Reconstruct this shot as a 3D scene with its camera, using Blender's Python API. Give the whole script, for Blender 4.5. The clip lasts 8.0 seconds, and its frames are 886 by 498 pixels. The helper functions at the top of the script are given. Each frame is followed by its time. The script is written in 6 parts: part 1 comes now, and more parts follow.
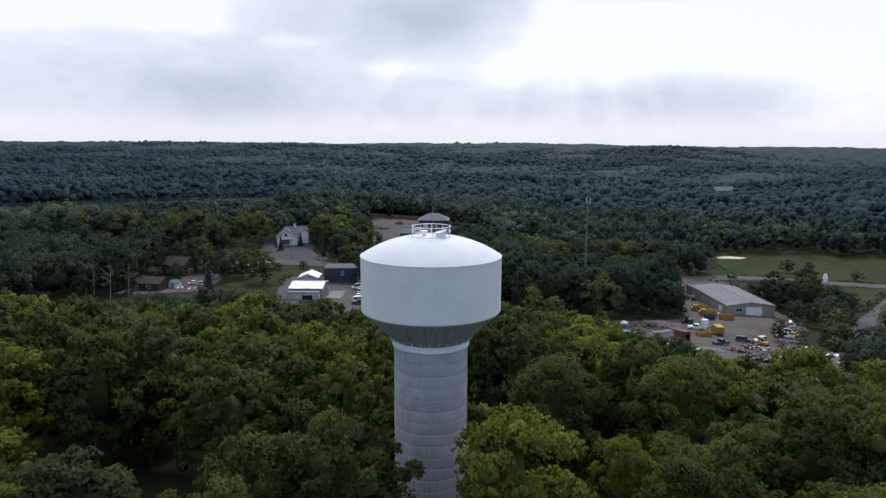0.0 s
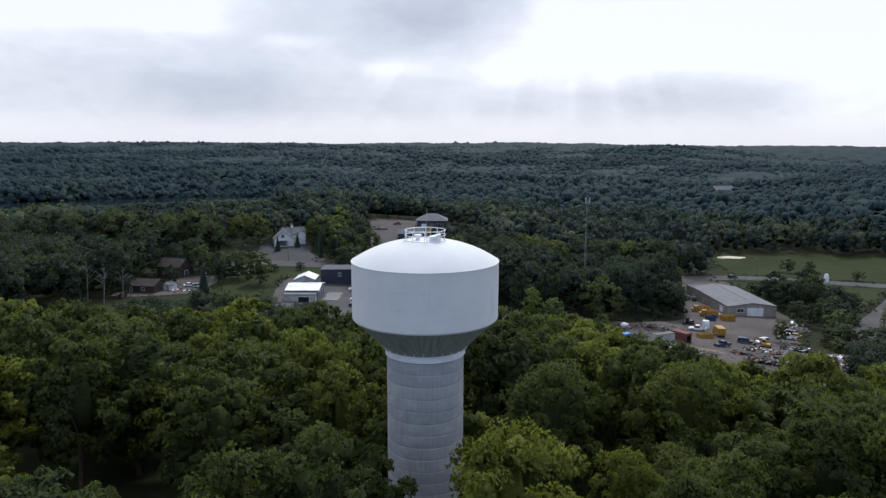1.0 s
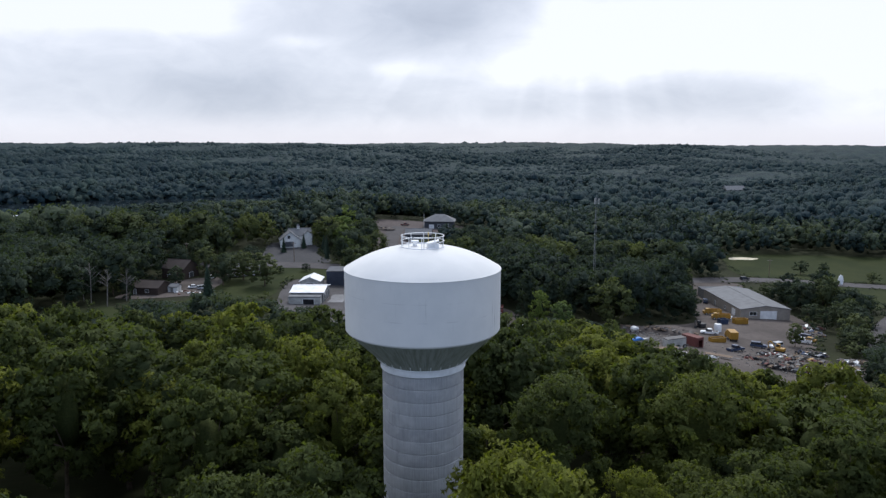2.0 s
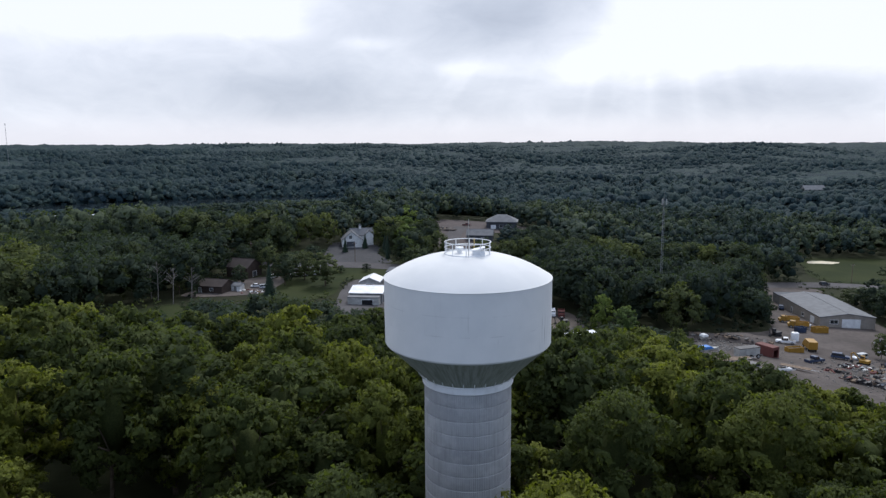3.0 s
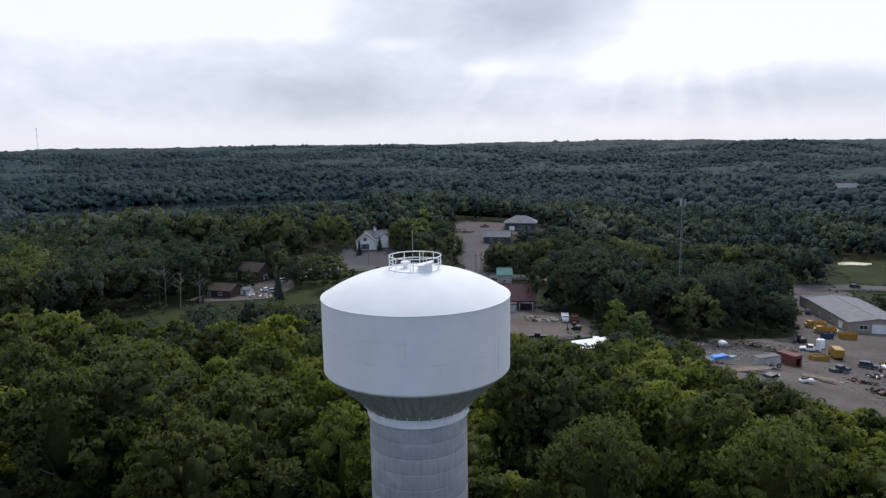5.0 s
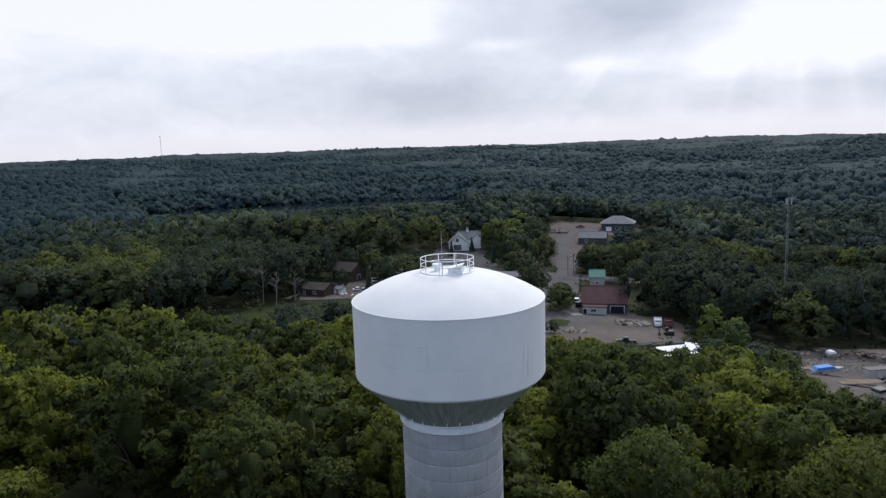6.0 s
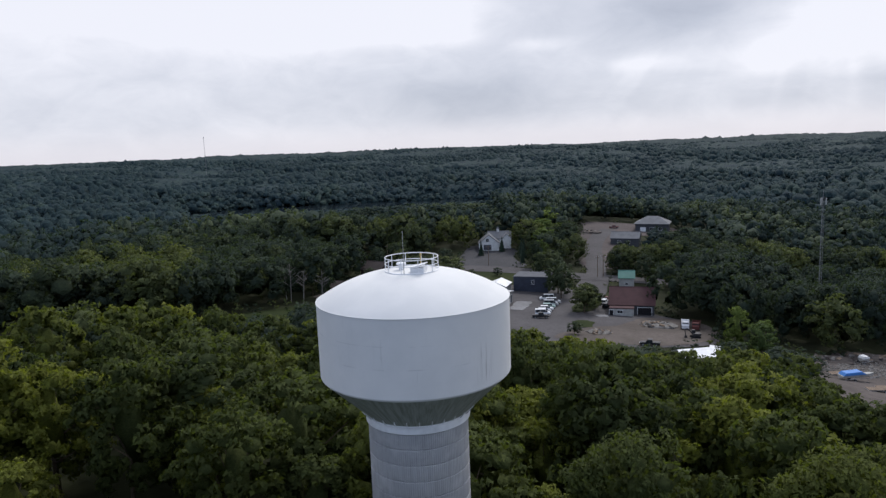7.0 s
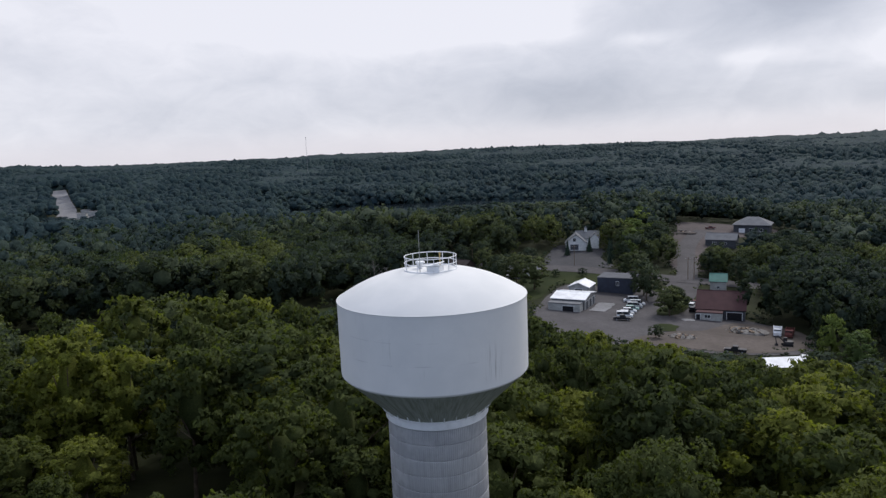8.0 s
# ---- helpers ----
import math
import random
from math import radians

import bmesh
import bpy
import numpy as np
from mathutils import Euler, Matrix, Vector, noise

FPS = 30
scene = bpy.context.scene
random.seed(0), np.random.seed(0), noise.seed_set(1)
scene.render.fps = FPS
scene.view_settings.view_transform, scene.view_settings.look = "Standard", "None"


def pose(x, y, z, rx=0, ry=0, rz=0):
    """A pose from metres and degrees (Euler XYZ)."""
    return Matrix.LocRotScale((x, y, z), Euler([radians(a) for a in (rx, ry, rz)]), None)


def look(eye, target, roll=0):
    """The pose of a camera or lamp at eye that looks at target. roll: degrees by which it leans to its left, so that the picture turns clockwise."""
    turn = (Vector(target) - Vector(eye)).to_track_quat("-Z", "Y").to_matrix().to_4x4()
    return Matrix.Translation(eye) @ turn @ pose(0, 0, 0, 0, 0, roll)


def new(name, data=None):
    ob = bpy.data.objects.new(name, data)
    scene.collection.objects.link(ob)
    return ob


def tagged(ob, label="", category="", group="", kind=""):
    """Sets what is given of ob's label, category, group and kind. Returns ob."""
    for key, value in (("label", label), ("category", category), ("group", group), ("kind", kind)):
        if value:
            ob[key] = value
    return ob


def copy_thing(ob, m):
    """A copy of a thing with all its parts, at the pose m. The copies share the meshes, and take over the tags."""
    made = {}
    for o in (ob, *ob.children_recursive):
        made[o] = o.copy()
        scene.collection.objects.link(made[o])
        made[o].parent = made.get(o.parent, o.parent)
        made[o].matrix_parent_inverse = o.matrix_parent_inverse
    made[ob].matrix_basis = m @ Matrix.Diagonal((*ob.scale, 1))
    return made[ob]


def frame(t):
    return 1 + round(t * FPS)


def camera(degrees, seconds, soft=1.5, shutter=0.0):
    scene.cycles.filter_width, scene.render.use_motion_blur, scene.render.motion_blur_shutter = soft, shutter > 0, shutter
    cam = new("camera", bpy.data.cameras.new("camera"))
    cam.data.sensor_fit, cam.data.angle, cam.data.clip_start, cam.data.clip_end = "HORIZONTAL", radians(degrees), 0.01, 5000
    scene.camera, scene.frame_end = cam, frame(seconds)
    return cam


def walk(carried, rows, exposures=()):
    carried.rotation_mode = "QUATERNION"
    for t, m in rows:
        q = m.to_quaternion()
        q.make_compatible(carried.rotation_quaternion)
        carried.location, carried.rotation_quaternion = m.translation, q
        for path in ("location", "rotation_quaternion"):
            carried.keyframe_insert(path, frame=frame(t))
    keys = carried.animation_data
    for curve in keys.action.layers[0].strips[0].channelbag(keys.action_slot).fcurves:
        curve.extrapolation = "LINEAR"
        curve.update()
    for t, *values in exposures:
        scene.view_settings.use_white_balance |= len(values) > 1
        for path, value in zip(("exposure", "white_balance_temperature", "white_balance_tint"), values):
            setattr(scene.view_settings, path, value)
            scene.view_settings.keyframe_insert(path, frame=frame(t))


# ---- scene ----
cam = camera(64.8, 8.0, soft=1.4)
# seconds, x, y, z, yaw, pitch, roll of the flight
PATH = [
    (0.0, -5.24, -68.30, 43.14, -5.37, -8.76, 0.32),
    (0.5, -4.99, -66.96, 43.16, -5.41, -8.79, 0.26),
    (1.0, -4.54, -65.40, 43.16, -5.45, -8.78, 0.16),
    (1.2, -4.30, -64.70, 43.13, -5.44, -8.75, 0.16),
    (2.3, -2.74, -60.39, 43.18, -3.49, -8.80, -0.12),
    (2.5, -2.38, -59.55, 43.16, -1.80, -8.79, -0.19),
    (2.8, -1.81, -58.26, 43.15, 0.43, -8.78, -0.27),
    (3.0, -1.43, -57.40, 43.15, 0.63, -8.80, -0.32),
    (3.5, -0.46, -55.32, 43.20, 0.63, -8.79, -0.43),
    (4.0, 0.94, -53.51, 43.28, 0.67, -8.84, -0.50),
    (4.2, 1.60, -52.89, 43.28, 0.63, -8.83, -0.55),
    (5.3, 6.03, -50.14, 43.10, 5.23, -8.67, -1.21),
    (5.5, 7.02, -49.79, 43.08, 7.31, -8.62, -1.48),
    (5.8, 8.54, -49.34, 43.03, 10.41, -8.50, -1.77),
    (6.0, 9.57, -49.06, 42.98, 11.34, -8.50, -1.92),
    (6.5, 12.20, -48.32, 42.84, 12.85, -8.45, -2.10),
    (7.0, 14.88, -47.67, 42.69, 14.68, -8.38, -2.18),
    (7.3, 16.53, -47.35, 42.66, 16.68, -8.32, -2.29),
    (7.5, 17.64, -47.12, 42.66, 18.13, -8.30, -2.33),
    (7.8, 19.33, -46.75, 42.65, 20.69, -8.22, -2.44),
    (8.0, 20.46, -46.49, 42.64, 22.66, -8.20, -2.46),
]
walk(cam, [(t, pose(x, y, z, 0, 0, yaw) @ pose(0, 0, 0, 90 + pitch) @ pose(0, 0, 0, 0, 0, roll))
           for t, x, y, z, yaw, pitch, roll in PATH],
     exposures=[(0.0, 0.0, 5950, 11), (5.5, 0.0, 6000, 12), (8.0, -0.20, 6150, 13.5)])

# ---- sky and light ----
SUN_AZ, SUN_EL = radians(14), radians(46)      # clockwise from +y, and above the horizon
world = bpy.data.worlds.new("sky")
scene.world = world
world.use_nodes = True


class Graph:
    """Short calls for building a node tree."""

    def __init__(self, tree):
        self.tree = tree
        self.tree.nodes.clear()

    def put(self, kind, values=(), **props):
        n = self.tree.nodes.new(kind)
        if "operation" in props:
            n.operation = props["operation"]
        if "use_clamp" in props:
            n.use_clamp = props["use_clamp"]
        if "data_type" in props:
            n.data_type = props["data_type"]
        if "blend_type" in props:
            n.blend_type = props["blend_type"]
        if "interpolation_type" in props:
            n.interpolation_type = props["interpolation_type"]
        if "attribute_name" in props:
            n.attribute_name = props["attribute_name"]
        if "sky_type" in props:
            n.sky_type, n.sun_disc = props["sky_type"], props["sun_disc"]
            n.sun_elevation, n.sun_rotation = props["sun_elevation"], props["sun_rotation"]
        for key, value in dict(values).items():
            if isinstance(value, bpy.types.NodeSocket):
                self.tree.links.new(value, n.inputs[key])
            else:
                n.inputs[key].default_value = value
        return n

    def math(self, op, a, b=0.0, clamp=False):
        return self.put("ShaderNodeMath", {0: a, 1: b}, operation=op, use_clamp=clamp).outputs[0]

    def mix(self, fac, a, b, blend="MIX"):
        n = self.put("ShaderNodeMix", {0: fac, 6: a, 7: b}, data_type="RGBA", blend_type=blend)
        return n.outputs[2]

    def ramp(self, fac, *stops):
        n = self.put("ShaderNodeValToRGB", {0: fac})
        e = n.color_ramp.elements
        while len(e) < len(stops):
            e.new(0.5)
        for el, (at, col) in zip(e, stops):
            el.position, el.color = at, (*col, 1) if len(col) == 3 else col
        return n.outputs[0]

    def noise(self, vector, scale, detail=4.0, rough=0.55, dist=0.0):
        return self.put("ShaderNodeTexNoise", {"Vector": vector, "Scale": scale, "Detail": detail, "Roughness": rough, "Distortion": dist}).outputs[0]


def smooth_node(g, value, lo, hi):
    n = g.put("ShaderNodeMapRange", {0: value, 1: lo, 2: hi, 3: 0.0, 4: 1.0}, interpolation_type="SMOOTHSTEP")
    return n.outputs[0]


g = Graph(world.node_tree)
way = g.put("ShaderNodeTexCoord").outputs["Generated"]
xyz = g.put("ShaderNodeSeparateXYZ", {0: way})
azim = g.math("ARCTAN2", xyz.outputs[0], xyz.outputs[1])      # clockwise from +y
elev = g.math("ARCSINE", xyz.outputs[2])
plane = g.put("ShaderNodeCombineXYZ", {0: g.math("MULTIPLY", azim, 2.3), 1: g.math("MULTIPLY", elev, 4.6), 2: 3.1}).outputs[0]
big = g.noise(plane, 1.7, 5, 0.5, 0.3)
fine = g.noise(plane, 5.0, 5, 0.6, 0.4)


def lump(az, el, wa, we):
    """A soft-edged bank of cloud round a direction."""
    a = g.math("DIVIDE", g.math("SUBTRACT", azim, radians(az)), radians(wa))
    e = g.math("DIVIDE", g.math("SUBTRACT", elev, radians(el)), radians(we))
    d = g.math("ADD", g.math("MULTIPLY", a, a), g.math("MULTIPLY", e, e))
    return g.math("EXPONENT", g.math("MULTIPLY", d, -1.0))


grey = g.math("MULTIPLY", lump(-13, 4.6, 16, 2.6), 0.54)
for az, el, wa, we, k in ((3.5, 9.2, 8.5, 2.5, 0.62), (23.5, 3.7, 9, 2.0, 0.36), (25, 11.9, 8, 1.2, 0.75), (4, 13.8, 9, 3, 0.5), (-20, 7.6, 5, 0.9, 0.16), (9, 11.0, 5, 1.2, 0.16), (-34, 6.5, 7, 1.4, 0.12), (-9, 9.0, 6, 2.0, 0.22), (4, 2.4, 45, 1.8, 0.30), (-46, 4.5, 15, 4, 0.16), (-9, 12.8, 5, 2.0, 0.16), (-58, 10, 12, 4, 0.15)):
    grey = g.math("ADD", grey, g.math("MULTIPLY", lump(az, el, wa, we), k))
for az, el, wa, we, k in ((1.5, 5.7, 2.8, 0.6, 0.30), (10.5, 5.6, 2.0, 1.1, 0.38), (23, 7.4, 9, 2.0, 0.55), (-20, 10.0, 8, 1.8, 0.6), (-30, 10.8, 10, 2.4, 0.5), (36, 4, 6, 4, 0.3), (-6.5, 7.6, 2.2, 0.5, 0.30), (-12.5, 8.4, 2.0, 0.6, 0.2), (14, 10.3, 2.2, 1.4, 0.35)):
    grey = g.math("SUBTRACT", grey, g.math("MULTIPLY", lump(az, el, wa, we), k))
mott = g.math("ADD", g.math("MULTIPLY", g.math("SUBTRACT", big, 0.5), 1.1), g.math("MULTIPLY", g.math("SUBTRACT", fine, 0.5), 1.3))
# shafts of light that fan out below a gap in the cloud
fan = g.math("DIVIDE", g.math("SUBTRACT", azim, radians(15)), g.math("ADD", g.math("SUBTRACT", radians(22), elev), 0.02))
ray_vec = g.put("ShaderNodeCombineXYZ", {0: g.math("MULTIPLY", fan, 6.0), 1: 0.4, 2: 7.7}).outputs[0]
shaft = smooth_node(g, g.noise(ray_vec, 1.0, 2, 0.5), 0.40, 0.70)
shaft = g.math("MULTIPLY", shaft, lump(16, 4.0, 16, 3.4))
shade = g.math("ADD", grey, g.math("MULTIPLY", mott, 0.40))
shade = g.math("SUBTRACT", shade, g.math("MULTIPLY", shaft, 0.30), True)
cloud = g.ramp(shade, (0.0, (1.01, 1.0, 1.01)), (0.30, (0.80, 0.81, 0.845)), (0.65, (0.605, 0.63, 0.685)), (1.0, (0.465, 0.49, 0.55)))
low = smooth_node(g, elev, radians(2.6), radians(-0.2))
cloud = g.mix(g.math("MULTIPLY", low, 0.75), cloud, (0.87, 0.83, 0.835, 1))
nish = g.put("ShaderNodeTexSky", {}, sky_type="NISHITA", sun_disc=False, sun_elevation=SUN_EL, sun_rotation=SUN_AZ)
blue = g.mix(1.0, nish.outputs[0], (0.1, 0.1, 0.1, 1), "MULTIPLY")
behind = smooth_node(g, xyz.outputs[1], 0.45, -0.6)
cloud = g.mix(g.math("MULTIPLY", behind, 0.85), cloud, (0.455, 0.59, 0.86, 1))
cloud = g.mix(g.math("MULTIPLY", smooth_node(g, elev, radians(16), radians(60)), 0.8), cloud, (0.76, 0.80, 0.87, 1))
sky_col = g.mix(0.94, blue, cloud)
back = g.put("ShaderNodeBackground", {0: sky_col, 1: 1.0})
g.put("ShaderNodeOutputWorld", {0: back.outputs[0]})

sun = new("sun", bpy.data.lights.new("sun", "SUN"))
sun.data.energy, sun.data.angle, sun.data.color = 2.6, radians(18), (1.0, 0.95, 0.86)
sun.matrix_world = look((0, 0, 0), (-math.sin(SUN_AZ) * math.cos(SUN_EL), -math.cos(SUN_AZ) * math.cos(SUN_EL), -math.sin(SUN_EL)))


# ---- materials ----
def material(name, build, rough=0.8, metal=0.0, spec=0.3):
    """A node material: build(g, place) gives the colour socket, and may give a height socket, its depth and a roughness socket too."""
    m = bpy.data.materials.new(name)
    m.use_nodes = True
    gr = Graph(m.node_tree)
    place = gr.put("ShaderNodeNewGeometry").outputs["Position"]
    made = build(gr, place)
    made = made if isinstance(made, tuple) else (made,)
    bs = gr.put("ShaderNodeBsdfPrincipled", {"Base Color": made[0], "Roughness": rough, "Metallic": metal, "Specular IOR Level": spec})
    if len(made) > 1 and made[1] is not None:
        bump = gr.put("ShaderNodeBump", {"Height": made[1], "Strength": 0.6, "Distance": made[2]})
        gr.tree.links.new(bump.outputs[0], bs.inputs["Normal"])
    if len(made) > 3:
        gr.tree.links.new(made[3], bs.inputs["Roughness"])
    gr.put("ShaderNodeOutputMaterial", {0: bs.outputs[0]})
    return m


def c4(c):
    return (*c, 1.0)


def plain(name, col, rough=0.6, metal=0.0, vary=0.18, size=1.5, spec=0.3):
    """A painted or plain surface, mottled at two scales."""
    def build(gr, p):
        a = gr.noise(p, 1.0 / size, 3)
        b = gr.noise(p, 9.0 / size, 3)
        dark = tuple(v * (1 - vary) for v in col)
        light = tuple(min(1.0, v * (1 + vary * 0.6)) for v in col)
        one = gr.mix(smooth_node(gr, a, 0.3, 0.7), c4(dark), c4(light))
        return gr.mix(gr.math("MULTIPLY", b, 0.5), one, c4(col)), b, 0.01
    return material(name, build, rough, metal, spec)


def leaf_material(name, dark, light, warm, source, grain_size=4.5, gap_shade=0.6, each=0.5, glow=0.25, through_tint=(1.25, 1.35, 0.55), patch_size=0.35):
    """Foliage: each leaf its own tone, each tree its own hue, gap shade painted in, lit through from behind."""
    m = bpy.data.materials.new(name)
    m.use_nodes = True
    gr = Graph(m.node_tree)
    geo = gr.put("ShaderNodeNewGeometry")
    isle = geo.outputs["Random Per Island"]
    tree = gr.put("ShaderNodeObjectInfo").outputs["Random"] if source == "object" else gr.put("ShaderNodeAttribute", attribute_name="tint").outputs["Fac"]
    patch = gr.noise(geo.outputs["Position"], patch_size, 3)
    col = gr.mix(gr.math("ADD", gr.math("MULTIPLY", isle, each), 0.5 - each / 2), c4(dark), c4(light))
    col = gr.mix(gr.math("MULTIPLY", smooth_node(gr, tree, 0.45, 0.97), 0.72), col, c4(warm))
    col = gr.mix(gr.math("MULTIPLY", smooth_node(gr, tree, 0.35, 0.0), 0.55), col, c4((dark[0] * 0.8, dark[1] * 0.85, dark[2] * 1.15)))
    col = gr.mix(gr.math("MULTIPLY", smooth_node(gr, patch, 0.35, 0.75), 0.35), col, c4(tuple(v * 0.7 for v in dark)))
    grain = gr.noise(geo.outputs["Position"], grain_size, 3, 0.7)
    # hollows of the grain darkened in colour, as shade between leaf clumps
    col = gr.mix(gr.math("MULTIPLY", smooth_node(gr, grain, 0.62, 0.38), gap_shade), col, c4(tuple(v * 0.45 for v in dark)))
    bump = gr.put("ShaderNodeBump", {"Height": grain, "Strength": 0.8, "Distance": 0.5 / grain_size})
    bs = gr.put("ShaderNodeBsdfPrincipled", {"Base Color": col, "Roughness": 0.8, "Specular IOR Level": 0.08, "Normal": bump.outputs[0]})
    tr = gr.put("ShaderNodeBsdfTranslucent", {"Color": gr.mix(1.0, col, c4(through_tint), "MULTIPLY")})
    both = gr.put("ShaderNodeMixShader", {0: glow, 1: bs.outputs[0], 2: tr.outputs[0]})
    gr.put("ShaderNodeOutputMaterial", {0: both.outputs[0]})
    return m


def ground_build(gr, p):
    a = gr.noise(p, 0.03, 4)
    b = gr.noise(p, 0.6, 5)
    col = gr.mix(smooth_node(gr, a, 0.35, 0.65), (0.018, 0.024, 0.010, 1), (0.030, 0.038, 0.015, 1))
    return gr.mix(gr.math("MULTIPLY", b, 0.6), col, (0.028, 0.024, 0.016, 1)), b, 0.3


def gravel_build(col, damp):
    def build(gr, p):
        a = gr.noise(p, 0.06, 5, 0.6)
        b = gr.noise(p, 0.7, 5, 0.65)
        d = gr.noise(p, 6.0, 2)
        one = gr.mix(smooth_node(gr, a, 0.38, 0.62), c4(col), c4(damp))
        one = gr.mix(gr.math("MULTIPLY", smooth_node(gr, b, 0.42, 0.68), 0.6), one, c4(tuple(v * 0.5 for v in col)))
        e = gr.noise(p, 0.22, 6, 0.7, 0.6)
        one = gr.mix(gr.math("MULTIPLY", smooth_node(gr, e, 0.56, 0.7), 0.6), one, c4((col[0] * 0.45, col[1] * 0.5, col[2] * 0.36)))
        return gr.mix(gr.math("MULTIPLY", d, 0.3), one, c4(tuple(v * 1.25 for v in col))), d, 0.05
    return build


def lawn_build(gr, p):
    a = gr.noise(p, 0.05, 4)
    b = gr.noise(p, 0.8, 4)
    col = gr.mix(smooth_node(gr, a, 0.35, 0.65), (0.021, 0.030, 0.009, 1), (0.033, 0.041, 0.013, 1))
    return gr.mix(gr.math("MULTIPLY", smooth_node(gr, b, 0.4, 0.75), 0.5), col, (0.017, 0.026, 0.008, 1)), b, 0.1


def tank_build(gr, p):
    """White tank paint: faint cloudy soiling, thin rain streaks down the side, plate seams."""
    s = gr.put("ShaderNodeSeparateXYZ", {0: p})
    ang = gr.math("ARCTAN2", s.outputs[0], s.outputs[1])
    streak = gr.put("ShaderNodeCombineXYZ", {0: gr.math("MULTIPLY", ang, 26.0), 1: gr.math("MULTIPLY", s.outputs[2], 0.22), 2: 0.0}).outputs[0]
    st = gr.noise(streak, 1.0, 4, 0.6)
    where = gr.noise(gr.put("ShaderNodeCombineXYZ", {0: gr.math("MULTIPLY", ang, 3.0), 1: gr.math("MULTIPLY", s.outputs[2], 0.25), 2: 5.0}).outputs[0], 1.0, 2)
    cl = gr.noise(p, 0.3, 5)
    col = gr.mix(smooth_node(gr, cl, 0.35, 0.7), (0.735, 0.735, 0.725, 1), (0.675, 0.68, 0.675, 1))
    dirt = gr.math("MULTIPLY", gr.math("MULTIPLY", smooth_node(gr, st, 0.54, 0.72), smooth_node(gr, where, 0.55, 0.7)), 0.24)
    side = smooth_node(gr, s.outputs[2], 32.0, 31.6)
    col = gr.mix(gr.math("MULTIPLY", dirt, side), col, (0.30, 0.31, 0.28, 1))
    # one patch of dark run-off and a scuffed line along the lower seam
    spot = gr.math("EXPONENT", gr.math("MULTIPLY", gr.math("POWER", gr.math("DIVIDE", gr.math("SUBTRACT", ang, 2.13), 0.075), 2.0), -1.0))
    span = gr.math("MULTIPLY", smooth_node(gr, s.outputs[2], 26.8, 27.6), smooth_node(gr, s.outputs[2], 30.2, 28.6))
    thin = gr.noise(gr.put("ShaderNodeCombineXYZ", {0: gr.math("MULTIPLY", ang, 60.0), 1: gr.math("MULTIPLY", s.outputs[2], 0.3), 2: 2.0}).outputs[0], 1.0, 3, 0.6)
    run = gr.math("MULTIPLY", gr.math("MULTIPLY", spot, span), smooth_node(gr, thin, 0.45, 0.66))
    col = gr.mix(gr.math("MULTIPLY", run, 0.6), col, (0.25, 0.24, 0.22, 1))
    line = gr.math("EXPONENT", gr.math("MULTIPLY", gr.math("POWER", gr.math("DIVIDE", gr.math("SUBTRACT", s.outputs[2], 28.61), 0.035), 2.0), -1.0))
    col = gr.mix(gr.math("MULTIPLY", gr.math("MULTIPLY", line, smooth_node(gr, where, 0.5, 0.66)), 0.4), col, (0.42, 0.42, 0.42, 1))
    upper = gr.math("EXPONENT", gr.math("MULTIPLY", gr.math("POWER", gr.math("DIVIDE", gr.math("SUBTRACT", s.outputs[2], 30.15), 0.03), 2.0), -1.0))
    col = gr.mix(gr.math("MULTIPLY", gr.math("MULTIPLY", upper, smooth_node(gr, where, 0.52, 0.64)), 0.3), col, (0.42, 0.42, 0.42, 1))
    return col, cl, 0.01


def cone_build(gr, p):
    """Underside of the tank: white paint grown over with green-grey algae in radial streaks."""
    s = gr.put("ShaderNodeSeparateXYZ", {0: p})
    ang = gr.math("ARCTAN2", s.outputs[0], s.outputs[1])
    v = gr.put("ShaderNodeCombineXYZ", {0: gr.math("MULTIPLY", ang, 22.0), 1: gr.math("MULTIPLY", s.outputs[2], 0.5), 2: 0.0}).outputs[0]
    st = gr.noise(v, 1.0, 5, 0.65)
    cl = gr.noise(p, 0.5, 3)
    col = gr.mix(smooth_node(gr, st, 0.35, 0.65), (0.43, 0.45, 0.40, 1), (0.20, 0.225, 0.165, 1))
    return gr.mix(gr.math("MULTIPLY", cl, 0.5), col, (0.40, 0.42, 0.38, 1)), st, 0.01


def concrete_build(gr, p):
    """Pale formed concrete with fine upright form ribs, pour-to-pour tone and rain stains."""
    s = gr.put("ShaderNodeSeparateXYZ", {0: p})
    ang = gr.math("ARCTAN2", s.outputs[0], s.outputs[1])
    rib = gr.math("SINE", gr.math("MULTIPLY", ang, 150.0))
    v = gr.put("ShaderNodeCombineXYZ", {0: gr.math("MULTIPLY", ang, 14.0), 1: gr.math("MULTIPLY", s.outputs[2], 0.35), 2: 0.0}).outputs[0]
    st = gr.noise(v, 1.0, 5, 0.65)
    cl = gr.noise(p, 0.7, 5, 0.6)
    lift = gr.put("ShaderNodeObjectInfo").outputs["Random"]
    col = gr.mix(lift, (0.36, 0.365, 0.38, 1), (0.46, 0.465, 0.47, 1))
    col = gr.mix(gr.math("MULTIPLY", smooth_node(gr, st, 0.42, 0.72), 0.55), col, (0.27, 0.27, 0.27, 1))
    col = gr.mix(gr.math("MULTIPLY", smooth_node(gr, cl, 0.45, 0.7), 0.4), col, (0.58, 0.58, 0.58, 1))
    col = gr.mix(gr.math("MULTIPLY", smooth_node(gr, rib, 0.2, 0.9), 0.10), col, (0.3, 0.3, 0.31, 1))
    return col, rib, 0.02


